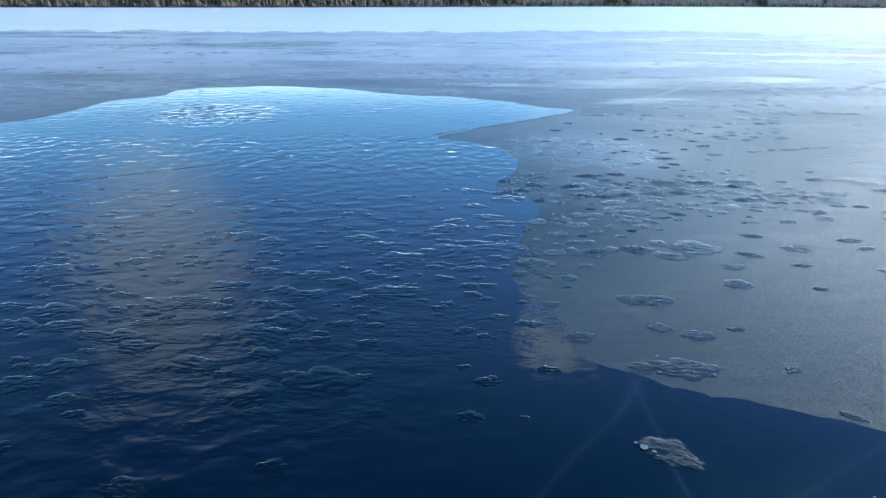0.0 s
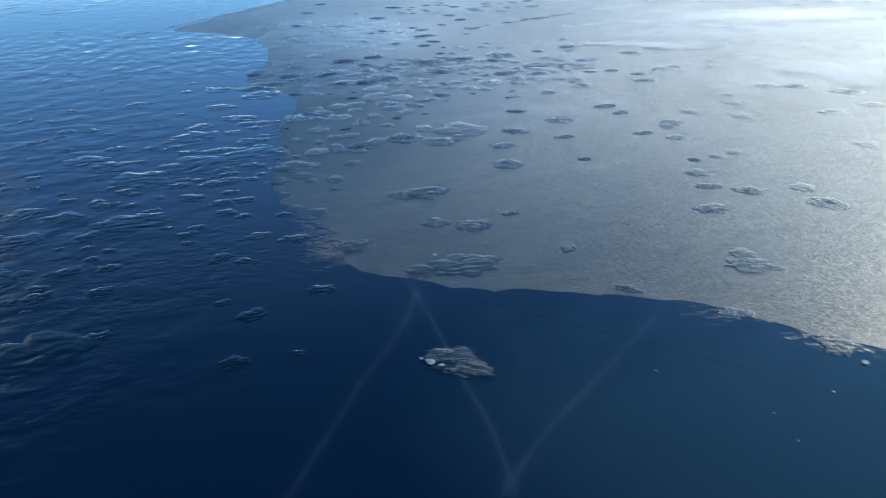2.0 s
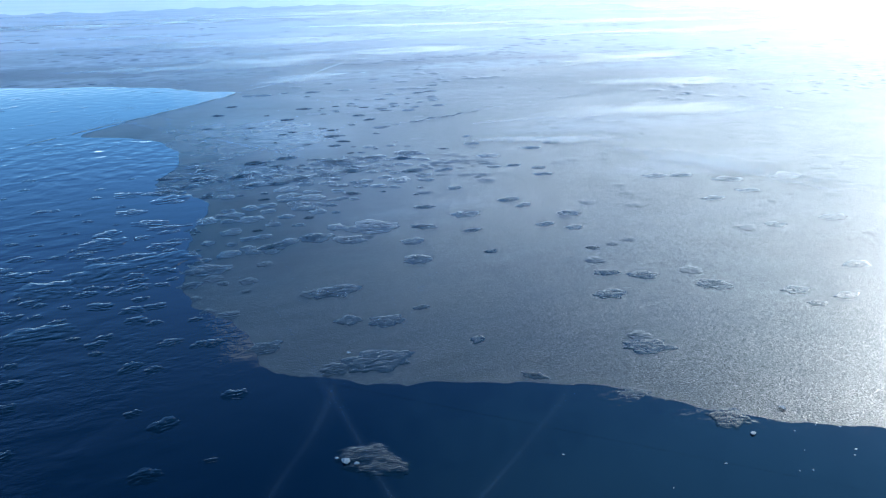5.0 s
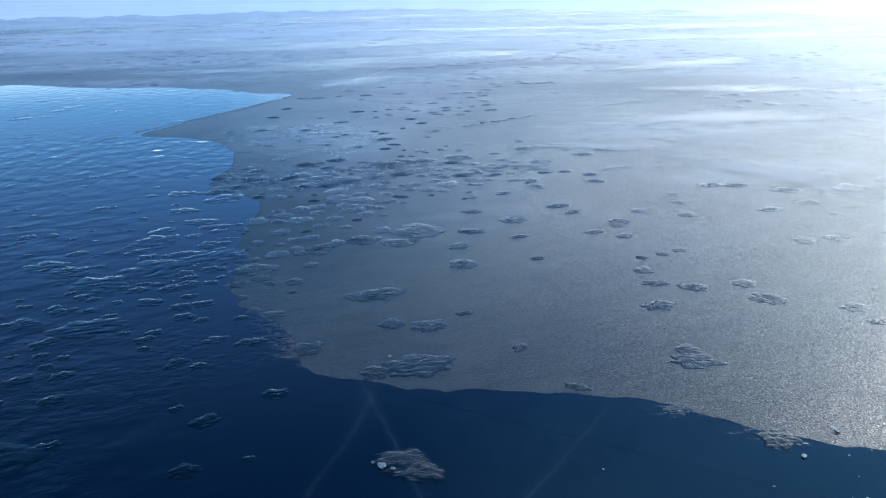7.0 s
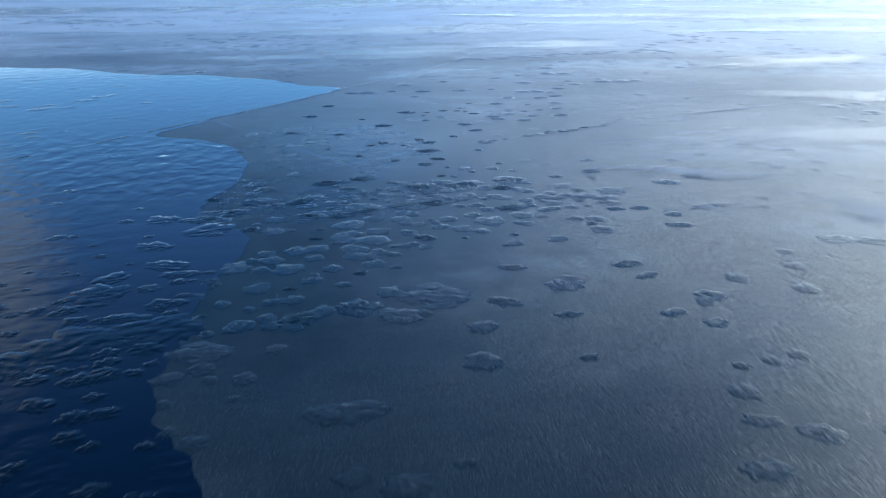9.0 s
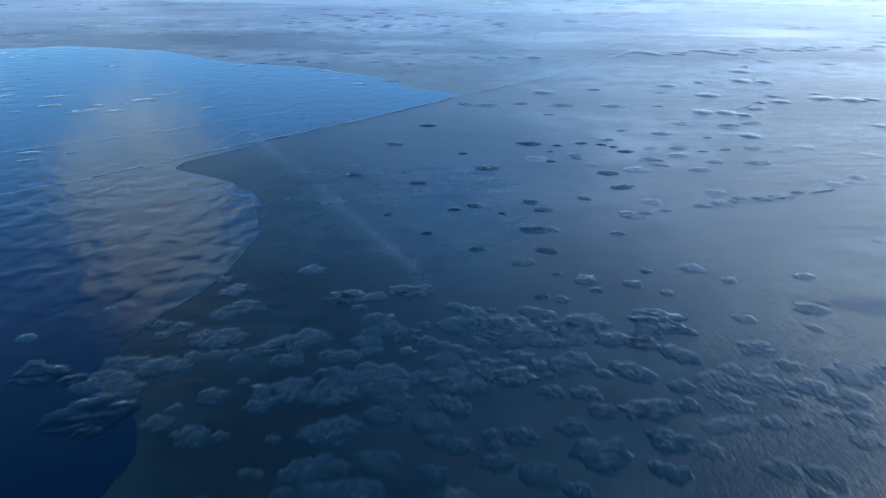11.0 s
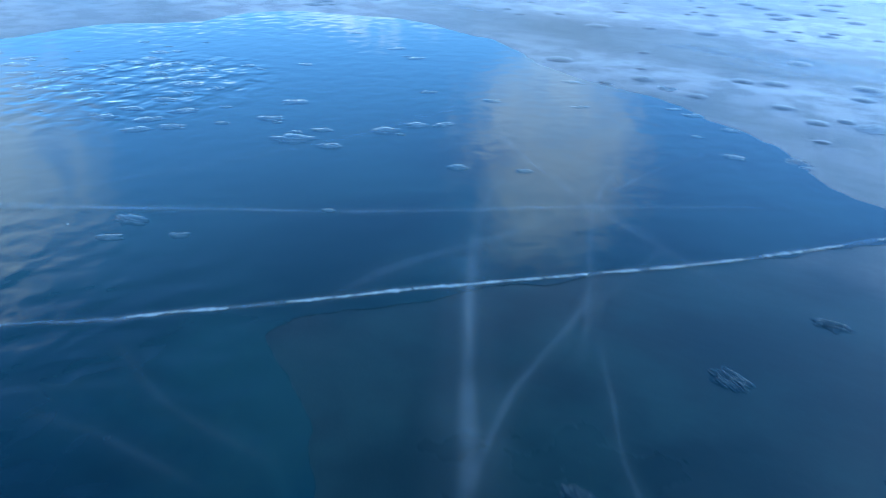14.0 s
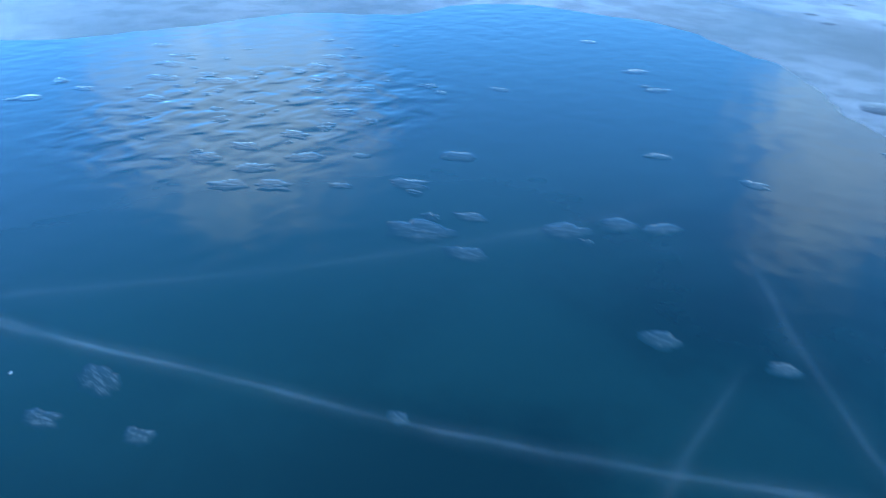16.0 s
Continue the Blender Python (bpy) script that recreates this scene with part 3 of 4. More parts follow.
JUNCTION_CRACKS = [
    ([(2.45, 11.0), (2.63, 10.52), (2.93, 9.88), (3.17, 9.48), (3.41, 9.22), (3.7, 8.95)], 0.05, 0.90),
    ([(0.38, 11.3), (0.41, 11.11), (0.49, 10.64), (0.68, 10.1), (0.85, 9.64), (0.95, 9.3)], 0.045, 0.98),
    ([(-0.75, 11.75), (-0.4, 11.36), (0.09, 10.93), (0.49, 10.64), (0.79, 10.46), (1.04, 10.32), (1.4, 10.1)], 0.08, 0.75),
    ([(0.8, 11.9), (0.65, 11.58), (0.53, 11.1), (0.5, 10.85)], 0.05, 0.75),
    ([(0.42, 10.45), (0.3, 10.18), (0.16, 9.85), (0.0, 9.46), (-0.06, 9.0)], 0.12, 0.83),
    ([(0.93, 10.42), (0.88, 9.99), (0.85, 9.7)], 0.035, 0.68),
    ([(-2.1, 8.7), (-1.93, 9.06), (-1.59, 9.75), (-1.35, 10.35), (-1.12, 11.06), (-0.95, 11.9)], 0.1, 0.60),
]
NEAR_CRACKS = [
    ([(0.95, 3.1), (0.77, 2.71), (0.64, 2.52), (0.42, 2.22), (0.1, 1.75)], 0.05, 0.5),
    ([(0.79, 4.0), (0.8, 3.2), (0.81, 2.7), (0.8, 2.0), (0.74, 1.5)], 0.025, 0.6),
    ([(1.75, 2.5), (1.5, 2.3), (1.2, 2.09), (0.9, 1.87), (0.6, 1.6)], 0.04, 0.55),
    ([(1.7, 3.95), (1.37, 3.55), (1.1, 3.2)], 0.04, 0.3),
    ([(0.99, 4.5), (0.97, 3.95), (0.9, 3.3)], 0.03, 0.5),
    ([(1.8, 4.0), (1.5, 3.55), (1.2, 3.1)], 0.05, 0.35),
    ([(0.6, 4.3), (0.95, 3.92), (1.25, 3.6)], 0.06, 0.4),
]
LONG_CRACKS = [
    ([(-0.12, 10.85), (0.02, 10.32), (0.2, 9.88), (0.44, 9.42), (0.62, 9.1)], 0.05, 0.8),
    ([(1.04, 8.05), (1.12, 8.36), (1.19, 8.68)], 0.06, 0.7),
    ([(1.95, 10.0), (2.23, 9.41), (2.51, 9.07), (2.7, 8.85)], 0.05, 0.5),
    ([(2.6, 10.7), (2.84, 10.19), (3.05, 9.65)], 0.05, 0.6),
    ([(-0.5, 8.5), (-0.33, 8.46), (-0.04, 8.37), (0.44, 8.36)], 0.07, 0.35),
    ([(-0.4, 8.1), (-0.1, 8.16), (0.36, 8.18)], 0.06, 0.3),
    ([(-1.6, 7.0), (-0.9, 7.8), (-0.2, 8.4)], 0.1, 0.3),
    ([(-4.2, 7.45), (-3.0, 8.15), (-1.88, 8.92), (-1.04, 9.5), (-0.55, 9.82), (-0.04, 10.21), (0.3, 10.49), (0.9, 10.94), (1.62, 11.45)], 0.055, 1.6),
    ([(-2.6, 8.45), (-1.88, 8.96), (-1.5, 9.19), (-1.1, 9.46)], 0.04, 1.7),
    ([(2.2, 11.55), (2.37, 11.75), (3.31, 12.75), (4.3, 14.2), (5.3, 15.95)], 0.05, 5.0),
]
for i, (pts, width, density) in enumerate(CLEAR_ICE_CRACKS + JUNCTION_CRACKS + NEAR_CRACKS + LONG_CRACKS):
    tagged(new("crack", strip(pts, width * 3.0, 0.0050 + 0.0001 * i, density, 0.008)), "faint milky crack running inside the clear ice", "crack", kind="structure")

rng = random.Random(5)


def segment_mesh(x0, y0, x1, y1, width):
    """A low ragged ridge of white ice between two points."""
    d_ = Vector((x1 - x0, y1 - y0))
    n, verts, faces = max(4, int(d_.length / 0.014)), [], []
    d_.normalize()
    o = Vector((-d_.y, d_.x))
    for i in range(n):
        f = i / (n - 1)
        w = width * (0.2 + 0.8 * math.sin(math.pi * min(max(f ** 1.5, 0.04), 0.96)) ** 0.8) * rng.uniform(0.75, 1.15) / 2
        c = Vector((x0, y0)).lerp(Vector((x1, y1)), f) + d_ * rng.uniform(-0.003, 0.003)
        h = 0.0045 + 0.002 * rng.random()
        for s, z in ((-rng.uniform(0.5, 1.7), 0.003), (-0.4, h * 0.95), (0.3, h), (rng.uniform(0.5, 1.7), 0.003)):
            q = c + o * (w * s)
            verts.append((q.x, q.y, z))
    for i in range(n - 1):
        for k in range(3):
            faces.append((4 * i + k, 4 * i + k + 1, 4 * i + k + 5, 4 * i + k + 4))
    faces += [(0, 1, 2, 3), tuple(4 * (n - 1) + k for k in (3, 2, 1, 0))]
    return mesh_of("ridge", verts, faces, WHITE, smooth=False)


def white_crack(points, width, cover, label, step=(0.06, 0.3), bond=4.2):
    root = tagged(new("ice_crack"), label, "crack", group="white cracks across the ice")
    line = [Vector(q) for q in wobbled(rounded(points, 12, closed=False), 0.012, 1.5)]
    root.location = (line[0].x, line[0].y, 0)
    total = [0.0]
    for a, b_ in zip(line, line[1:]):
        total.append(total[-1] + (b_ - a).length)

    def spot(s):
        for i in range(len(line) - 1):
            if s <= total[i + 1]:
                return line[i].lerp(line[i + 1], (s - total[i]) / (total[i + 1] - total[i]))
        return line[-1]
    s = 0.0
    while s < total[-1] - 0.05:
        run = rng.uniform(*step)
        a, b_ = spot(s), spot(min(s + run, total[-1]))
        if rng.random() < cover and (b_ - a).length > 0.03:
            o = new("ridge", segment_mesh(a.x - line[0].x, a.y - line[0].y, b_.x - line[0].x, b_.y - line[0].y, width * rng.uniform(0.7, 1.2)))
            o.parent = root
        s += run + (rng.uniform(0.002, 0.01) if rng.random() < 0.7 else rng.uniform(0.03, 0.12))
    under = new("seam", strip([(q.x - line[0].x, q.y - line[0].y) for q in line[::3]] + [(line[-1].x - line[0].x, line[-1].y - line[0].y)], width * 4.0, 0.0046, bond, 0.012))
    under.parent = root
    return root


LOWER = [(-4.2, 5.9), (-2.4, 7.15), (-0.88, 8.35), (-0.43, 8.78), (-0.2, 9.0), (0.21, 9.43), (0.66, 9.88), (1.2, 10.42), (1.84, 11.18), (2.37, 11.75), (3.31, 12.75), (5.3, 15.95)]
white_crack(LOWER, 0.018, 0.8, "broken white crack ridge cutting across the dark ice")
white_crack([(2.84, 7.95), (3.35, 8.12), (3.89, 8.29), (5.2, 8.75), (8.1, 9.4)], 0.02, 0.4, "beaded pale crack line on frosted ice", (0.08, 0.25), 2.5)


# ---- frozen slush lumps ----
def ridged(x, y, z):
    return 1 - 2.0 * abs(noise.noise((x, y, z)))


def lump_mesh(seed, m, rugged, ragged=False, fine=True):
    """A low heap of refrozen slush flakes, one metre across and one high, with a short steep rim and crumpled ridges."""
    r_ = random.Random(seed)
    ox, oy = r_.uniform(0, 50), r_.uniform(0, 50)
    na, nr, verts, faces = (64, 26, [], []) if fine else (40, 14, [], [])
    for k in range(nr):
        f = k / (nr - 1)
        for i in range(na):
            a = 2 * math.pi * i / na
            c, s_ = math.cos(a), math.sin(a)
            edge = 0.5 * (1.1 + 0.5 * noise.noise((1.4 * c + ox, 1.4 * s_ + oy, seed)) + 0.22 * noise.noise((4 * c + ox, 4 * s_, seed)) + 0.1 * noise.noise((11 * c, 11 * s_ + oy, seed)))
            x, y = edge * f * c, edge * f * s_
            bend = 0.12 * noise.noise((x * 3, y * 3, seed + 5))
            broad_ = ridged(x * 2.2 + ox, (y + bend) * 6.0 + oy, seed)
            flakes = ridged(x * 5.5 + ox, (y + 0.3 * x + bend) * 13.0 + oy, seed + 3)
            crumb = noise.noise((x * 15 + ox, y * 24 + oy, seed + 2))
            rim_ = min(1.0, (1 - f) / (0.3 + 0.25 * s_))
            h = rim_ * (2 - rim_) * ((0.42 + 1.0 * y + 0.16 * broad_ + 0.5 * rugged * flakes + 0.25 * rugged * crumb) if ragged or rugged < 0.2 else (0.14 + 0.4 * y + 0.2 * broad_ + (0.25 + 0.8 * rugged) * flakes + 0.6 * rugged * crumb))
            if ragged and rugged < 0.2:     # a smooth lens, highest at its back
                h = (1 - f ** 3) ** 1.2 * (0.5 + 0.85 * y + 0.12 * broad_ + 0.1 * flakes) - 0.1
                h = max(h, -0.25)
            elif ragged:    # ragged flakes that dip under the film between them
                h = max(0.95 * h - 0.12 - 0.25 * f * f + 0.35 * noise.noise((x * 5 + ox, y * 9 + oy, seed + 7)), -0.25)
            else:
                h = max(h - 0.2 * f - 0.04 + 0.3 * noise.noise((x * 5 + ox, y * 9 + oy, seed + 7)), -0.25)
            verts.append((x, y, h if k < nr - 1 else -0.3))
    for k in range(nr - 1):
        for i in range(na):
            j = (i + 1) % na
            q = (k * na + i, (k + 1) * na + i, (k + 1) * na + j, k * na + j)
            faces.append(q if k else q[:3])
    return mesh_of("ice_lump", verts, faces, m, smooth=True)


ROUGHNESS = {"wet": 0.2, "film": 0.02, "clear": 0.32, "frost": 0.22, "crumpled": 0.26}
LUMP_SHAPES = {kind: [lump_mesh(s, m, ROUGHNESS[kind] + 0.06 * (s % 3), kind in ("wet", "crumpled", "film")) for s in range(14)] for kind, m in (("wet", WET_LUMP), ("clear", CLEAR_LUMP), ("frost", FROST_LUMP), ("crumpled", CRUMPLED), ("film", FILM_LUMP))}
CRUMB_SHAPES = {wet: [lump_mesh(s + 40, FROST_CRUMB, 0.24, wet, fine=False) for s in range(12)] for wet in (True, False)}


def in_film(x, y):
    """Whether a place lies within the film."""
    odd = False
    for (x0, y0), (x1, y1) in zip(FILM, FILM[1:] + FILM[:1]):
        if (y0 > y) != (y1 > y) and x < x0 + (y - y0) / (y1 - y0) * (x1 - x0):
            odd = not odd
    return odd


def half_clear(x, y):
    return ((x - 0.8) / 2.3) ** 2 + ((y - 7.2) / 3.0) ** 2 < 0.8 or ((x - 1.3) / 1.9) ** 2 + ((y - 9.3) / 1.7) ** 2 < 1.0


def lump(x, y, size, label, group):
    kind = "wet" if in_film(x, y) else "clear" if half_clear(x, y) else "frost"
    if kind == "wet" and y > 7:
        kind = "film"
    if kind == "wet" and 0.5 < x < 2.6 and y < 3.7:
        kind = "crumpled"
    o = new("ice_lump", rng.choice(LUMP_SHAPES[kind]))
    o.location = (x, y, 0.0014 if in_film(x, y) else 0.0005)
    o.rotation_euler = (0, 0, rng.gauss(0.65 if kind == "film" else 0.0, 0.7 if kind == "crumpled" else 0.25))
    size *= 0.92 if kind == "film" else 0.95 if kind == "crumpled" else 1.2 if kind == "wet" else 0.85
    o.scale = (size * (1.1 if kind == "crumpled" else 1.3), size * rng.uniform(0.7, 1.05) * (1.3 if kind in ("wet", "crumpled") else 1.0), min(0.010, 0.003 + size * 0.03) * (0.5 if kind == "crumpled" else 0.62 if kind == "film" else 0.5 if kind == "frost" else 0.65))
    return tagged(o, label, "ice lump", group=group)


LUMPS_SHORE_SIDE = [(2.1, 2, 0.15), (-1.05, 2.08, 0.13), (1.89, 2.3, 0.11), (0.81, 2.34, 0.21), (1.61, 2.59, 0.09), (2.2, 2.6, 0.23), (3.27, 2.61, 0.08), (3.48, 2.62, 0.13), (-1.53, 2.66, 0.1), (3.3, 2.78, 0.13), (-1.78, 2.78, 0.14), (-0.51, 2.82, 0.25), (3.93, 2.9, 0.15), (-1.67, 2.93, 0.13), (-1.09, 2.97, 0.16), (1.08, 2.98, 0.28), (1.55, 2.98, 0.07), (2.99, 3.02, 0.17), (-1.63, 3.1, 0.06), (2.4, 3.15, 0.15), (-1.55, 3.25, 0.15), (-1.72, 3.28, 0.11), (-0.89, 3.29, 0.23), (1.25, 3.34, 0.16), (-1.88, 3.37, 0.16), (-2.11, 3.37, 0.13), (2.57, 3.4, 0.14), (1.46, 3.41, 0.07), (1.08, 3.42, 0.11), (-1.49, 3.42, 0.09), (-0.81, 3.46, 0.18), (0.29, 3.53, 0.07)]
LUMPS_NEAR_FIELD = [(-2.02, 3.55, 0.16), (4.57, 3.58, 0.17), (-1.52, 3.61, 0.25), (-2.26, 3.62, 0.12), (4.08, 3.63, 0.12), (-0.95, 3.68, 0.12), (-1.35, 3.71, 0.19), (2.73, 3.77, 0.07), (1.12, 3.79, 0.27), (-0.73, 3.81, 0.13), (-0.28, 3.85, 0.27), (-0.9, 3.87, 0.13), (-1.22, 3.93, 0.17), (2.15, 3.98, 0.08), (-1.57, 4.01, 0.1), (-0.6, 4.03, 0.13), (1.71, 4.05, 0.16), (-0.75, 4.12, 0.12), (2.86, 4.15, 0.11), (-2.32, 4.15, 0.26), (-1.06, 4.18, 0.12), (0.44, 4.19, 0.12), (4.16, 4.28, 0.17), (2.73, 4.29, 0.11), (4.57, 4.33, 0.18), (-1.91, 4.34, 0.15), (1.8, 4.35, 0.14), (2.22, 4.38, 0.11), (0.56, 4.39, 0.27), (3, 4.43, 0.18), (-0.25, 4.43, 0.24), (5.18, 4.53, 0.3)]
LUMPS_FRONT_FIELD = [(1.45, 4.55, 0.21), (0.06, 4.56, 0.28), (1.97, 4.59, 0.15), (0.99, 4.62, 0.21), (0.37, 4.62, 0.31), (4.67, 4.66, 0.24), (1.27, 4.68, 0.23), (-0.43, 4.69, 0.18), (2.35, 4.71, 0.19), (1.66, 4.73, 0.34), (2.81, 4.73, 0.12), (-1.15, 4.76, 0.19), (-0.55, 4.83, 0.15), (-1.41, 4.88, 0.2), (2.79, 4.91, 0.15), (4.41, 4.92, 0.17), (4.23, 4.99, 0.17), (2.15, 5, 0.13), (0.04, 5.09, 0.23), (1.34, 5.1, 0.07), (2.57, 5.37, 0.11), (0.33, 5.41, 0.16), (3.43, 5.44, 0.14), (1.8, 5.56, 0.11), (3.51, 5.65, 0.11), (0.24, 5.73, 0.13), (3.35, 5.82, 0.11), (3.17, 5.84, 0.11), (2.74, 5.93, 0.15), (0.55, 5.96, 0.22), (2.49, 6.02, 0.22), (1.36, 6.1, 0.23)]
LUMPS_MIDDLE_FIELD = [(1.15, 6.12, 0.21), (0.5, 6.19, 0.22), (1.8, 6.2, 0.22), (3.34, 6.24, 0.2), (2, 6.24, 0.23), (0.67, 6.3, 0.15), (3.86, 6.37, 0.19), (1.13, 6.46, 0.24), (4.15, 6.48, 0.2), (2.57, 6.49, 0.15), (0.81, 6.5, 0.22), (2, 6.62, 0.33), (2.32, 6.63, 0.29), (0.54, 6.63, 0.14), (2.7, 6.66, 0.29), (1.48, 6.68, 0.13), (3.08, 6.69, 0.1), (3.43, 6.79, 0.18), (0.89, 6.79, 0.14), (1.34, 6.89, 0.24), (2.22, 6.9, 0.06), (1.61, 6.95, 0.17), (3.55, 7.13, 0.09), (2.18, 7.28, 0.12), (2.32, 7.44, 0.12), (1.95, 7.45, 0.08), (1.69, 7.67, 0.06), (2.3, 7.74, 0.21), (2.9, 7.95, 0.13), (1.45, 7.96, 0.05), (2.13, 7.99, 0.04), (1.85, 8.05, 0.08)]
LUMPS_BUMPY_BAND = [(1.97, 8.12, 0.1), (2.32, 8.19, 0.1), (2.67, 8.26, 0.08), (2.96, 8.49, 0.14), (1.62, 8.55, 0.1), (1.18, 8.72, 0.09), (2.94, 8.8, 0.15), (2.11, 8.89, 0.15), (2.58, 9.07, 0.07), (-1.26, 9.19, 0.15), (1.42, 9.52, 0.14), (2.48, 9.55, 0.17), (2.89, 9.57, 0.1), (-4.17, 9.65, 0.18), (3.61, 9.89, 0.15), (-4.18, 9.96, 0.12), (3.3, 9.98, 0.09), (-2.33, 10.08, 0.16), (1.67, 10.11, 0.12), (-2.7, 10.13, 0.18), (-3.74, 10.24, 0.16), (-2.2, 10.25, 0.16), (-2.43, 10.27, 0.17), (-2.73, 10.35, 0.15), (-4.11, 10.45, 0.22), (-2.02, 10.5, 0.09), (-1.43, 10.53, 0.26), (-2.41, 10.54, 0.17), (-1.18, 10.57, 0.15), (-4.4, 10.6, 0.24), (-2.72, 10.64, 0.19), (-3.36, 10.67, 0.11)]
LUMPS_CRACK_SIDE = [(-3.84, 10.71, 0.27), (-0.36, 10.72, 0.11), (-1.84, 10.77, 0.19), (-1.42, 10.78, 0.13), (-0.03, 10.91, 0.1), (3.43, 10.92, 0.22), (2.23, 10.93, 0.25), (2.96, 10.94, 0.25), (2.04, 10.96, 0.17), (2.57, 11, 0.13), (-1.08, 11.02, 0.21), (-2.89, 11.02, 0.17), (-1.96, 11.17, 0.18), (-0.98, 11.25, 0.15), (-3.17, 11.36, 0.15), (-3.77, 11.38, 0.2), (-3.92, 11.6, 0.16), (0.92, 11.91, 0.14), (-1.37, 12, 0.12), (1.26, 12.07, 0.18), (-0.87, 12.09, 0.12), (0.63, 12.19, 0.08), (-0.27, 12.36, 0.12), (0.78, 12.47, 0.12), (0.47, 12.67, 0.13), (-2.07, 12.9, 0.18), (-0.61, 13.01, 0.16), (-3.18, 13.46, 0.12)]

LUMPS_STRAGGLERS = [(0.84, 2.27, 0.16), (0.65, 3.31, 0.16), (-0.85, 11.36, 0.14), (-2.43, 13.12, 0.15), (-2.67, 12.08, 0.11), (-2.84, 11.73, 0.08), (-2.26, 10.78, 0.09), (-4.57, 10.76, 0.2), (-4.92, 10.72, 0.13), (-3.36, 10.47, 0.08), (0.31, 12.75, 0.09), (0.08, 13.33, 0.15), (-0.39, 13.17, 0.12), (-1.18, 9.02, 0.11), (-0.58, 9.82, 0.06), (-0.95, 9.21, 0.09),
                    (3.04, 9.53, 0.07), (3.12, 9.47, 0.05), (3.18, 9.34, 0.11), (2.39, 8.05, 0.11), (2.69, 9.5, 0.06), (1.94, 9.26, 0.06), (2.73, 3.28, 0.14), (0.97, 4.97, 0.06), (0.28, 5.12, 0.08), (0.23, 6.22, 0.15), (0.78, 5.94, 0.09), (1.16, 5.68, 0.07), (1.54, 6.16, 0.2)]

LUMPS_EAST_FIELD = [(3.34, 9.13, 0.18), (3.36, 8.99, 0.13), (3.56, 9.25, 0.15), (3.61, 8.89, 0.15), (3.62, 9.45, 0.13), (3.98, 9.41, 0.09), (4.22, 9.48, 0.16), (4.09, 9.07, 0.16), (3.78, 9.09, 0.11), (3.88, 10.24, 0.17), (2.77, 10.55, 0.08), (3.87, 10.92, 0.07), (3.41, 11.7, 0.12), (3.78, 9.36, 0.07), (3.96, 9.77, 0.06), (4.78, 10.83, 0.2), (4.52, 10.28, 0.17), (4.29, 10.2, 0.2),
                    (2.88, 7.99, 0.1), (2.98, 8.0, 0.08), (3.12, 8.05, 0.07), (3.38, 8.14, 0.1), (3.5, 8.19, 0.09), (3.59, 8.22, 0.08), (3.66, 8.28, 0.09), (3.79, 8.27, 0.11), (3.91, 8.31, 0.09), (4.08, 8.4, 0.08), (4.3, 8.45, 0.08)]
LUMPS_SUN_SIDE = [(7.27, 7.42, 0.21), (8.03, 7.61, 0.17), (8.34, 7.6, 0.17), (7.9, 6.78, 0.23), (6.35, 7.21, 0.13), (6.12, 7.79, 0.22), (6.28, 7.69, 0.15), (5.55, 7.69, 0.21), (5.47, 7.12, 0.16), (5.23, 7.41, 0.17), (4.81, 7.5, 0.18), (5.45, 6.68, 0.13), (4.93, 6.76, 0.15), (7.32, 10.84, 0.23), (6.93, 11.14, 0.2), (7.18, 9.63, 0.12), (7.35, 7.82, 0.13), (6.06, 5.98, 0.15), (6.0, 5.59, 0.16),
                  (5.03, 5.43, 0.15), (6.5, 6.4, 0.14), (5.25, 5.78, 0.08), (5.48, 5.71, 0.1), (6.73, 6.12, 0.11), (5.05, 3.98, 0.13), (5.68, 4.63, 0.2), (5.87, 4.51, 0.17), (5.5, 4.39, 0.17), (5.47, 5.07, 0.07), (6.05, 4.89, 0.16)]
LUMPS_FAR_ROWS = [(2.82, 15.17, 0.2), (2.5, 14.18, 0.3), (2.0, 14.22, 0.24), (1.63, 14.29, 0.27), (2.85, 14.08, 0.22), (3.24, 13.98, 0.2), (3.48, 14.0, 0.15), (2.91, 13.11, 0.22), (2.4, 13.12, 0.3), (1.62, 13.16, 0.3), (1.97, 13.15, 0.25)]

NEAR_LUMPS = LUMPS_EAST_FIELD + LUMPS_STRAGGLERS + LUMPS_SHORE_SIDE + LUMPS_NEAR_FIELD + LUMPS_FRONT_FIELD + LUMPS_MIDDLE_FIELD + LUMPS_BUMPY_BAND + LUMPS_CRACK_SIDE
PLACED = NEAR_LUMPS + LUMPS_SUN_SIDE + LUMPS_FAR_ROWS
side_knots = []
for x, y, size in NEAR_LUMPS:
    if size > 0.17:     # broad ones are knots of several lumps grown together
        lump(x, y, size * 0.85, "broad ridged knot of frozen slush on the ice", "slush knots")
        a, r = rng.uniform(0, 6.28), size * rng.uniform(0.35, 0.6)
        side_knots.append((x + 1.2 * r * math.cos(a), y + r * math.sin(a), size * rng.uniform(0.25, 0.5)))
    else:
        lump(x, y, size, "small grey-white lump of frozen slush on the ice", "slush lumps")


def apart_from(x, y, gap):
    return all((x - a) ** 2 + (y - b_) ** 2 > gap * gap for a, b_, *_ in PLACED)


# lumps that crowd the wet left side and the band beyond it
def crowd(n, spot, sizes):
    made = 0
    while made < n:
        x, y = spot()
        size = rng.uniform(*sizes)
        if apart_from(x, y, 0.06 + size * 0.5):
            PLACED.append((x, y, size))
            side_knots.append((x, y, size))
            made += 1


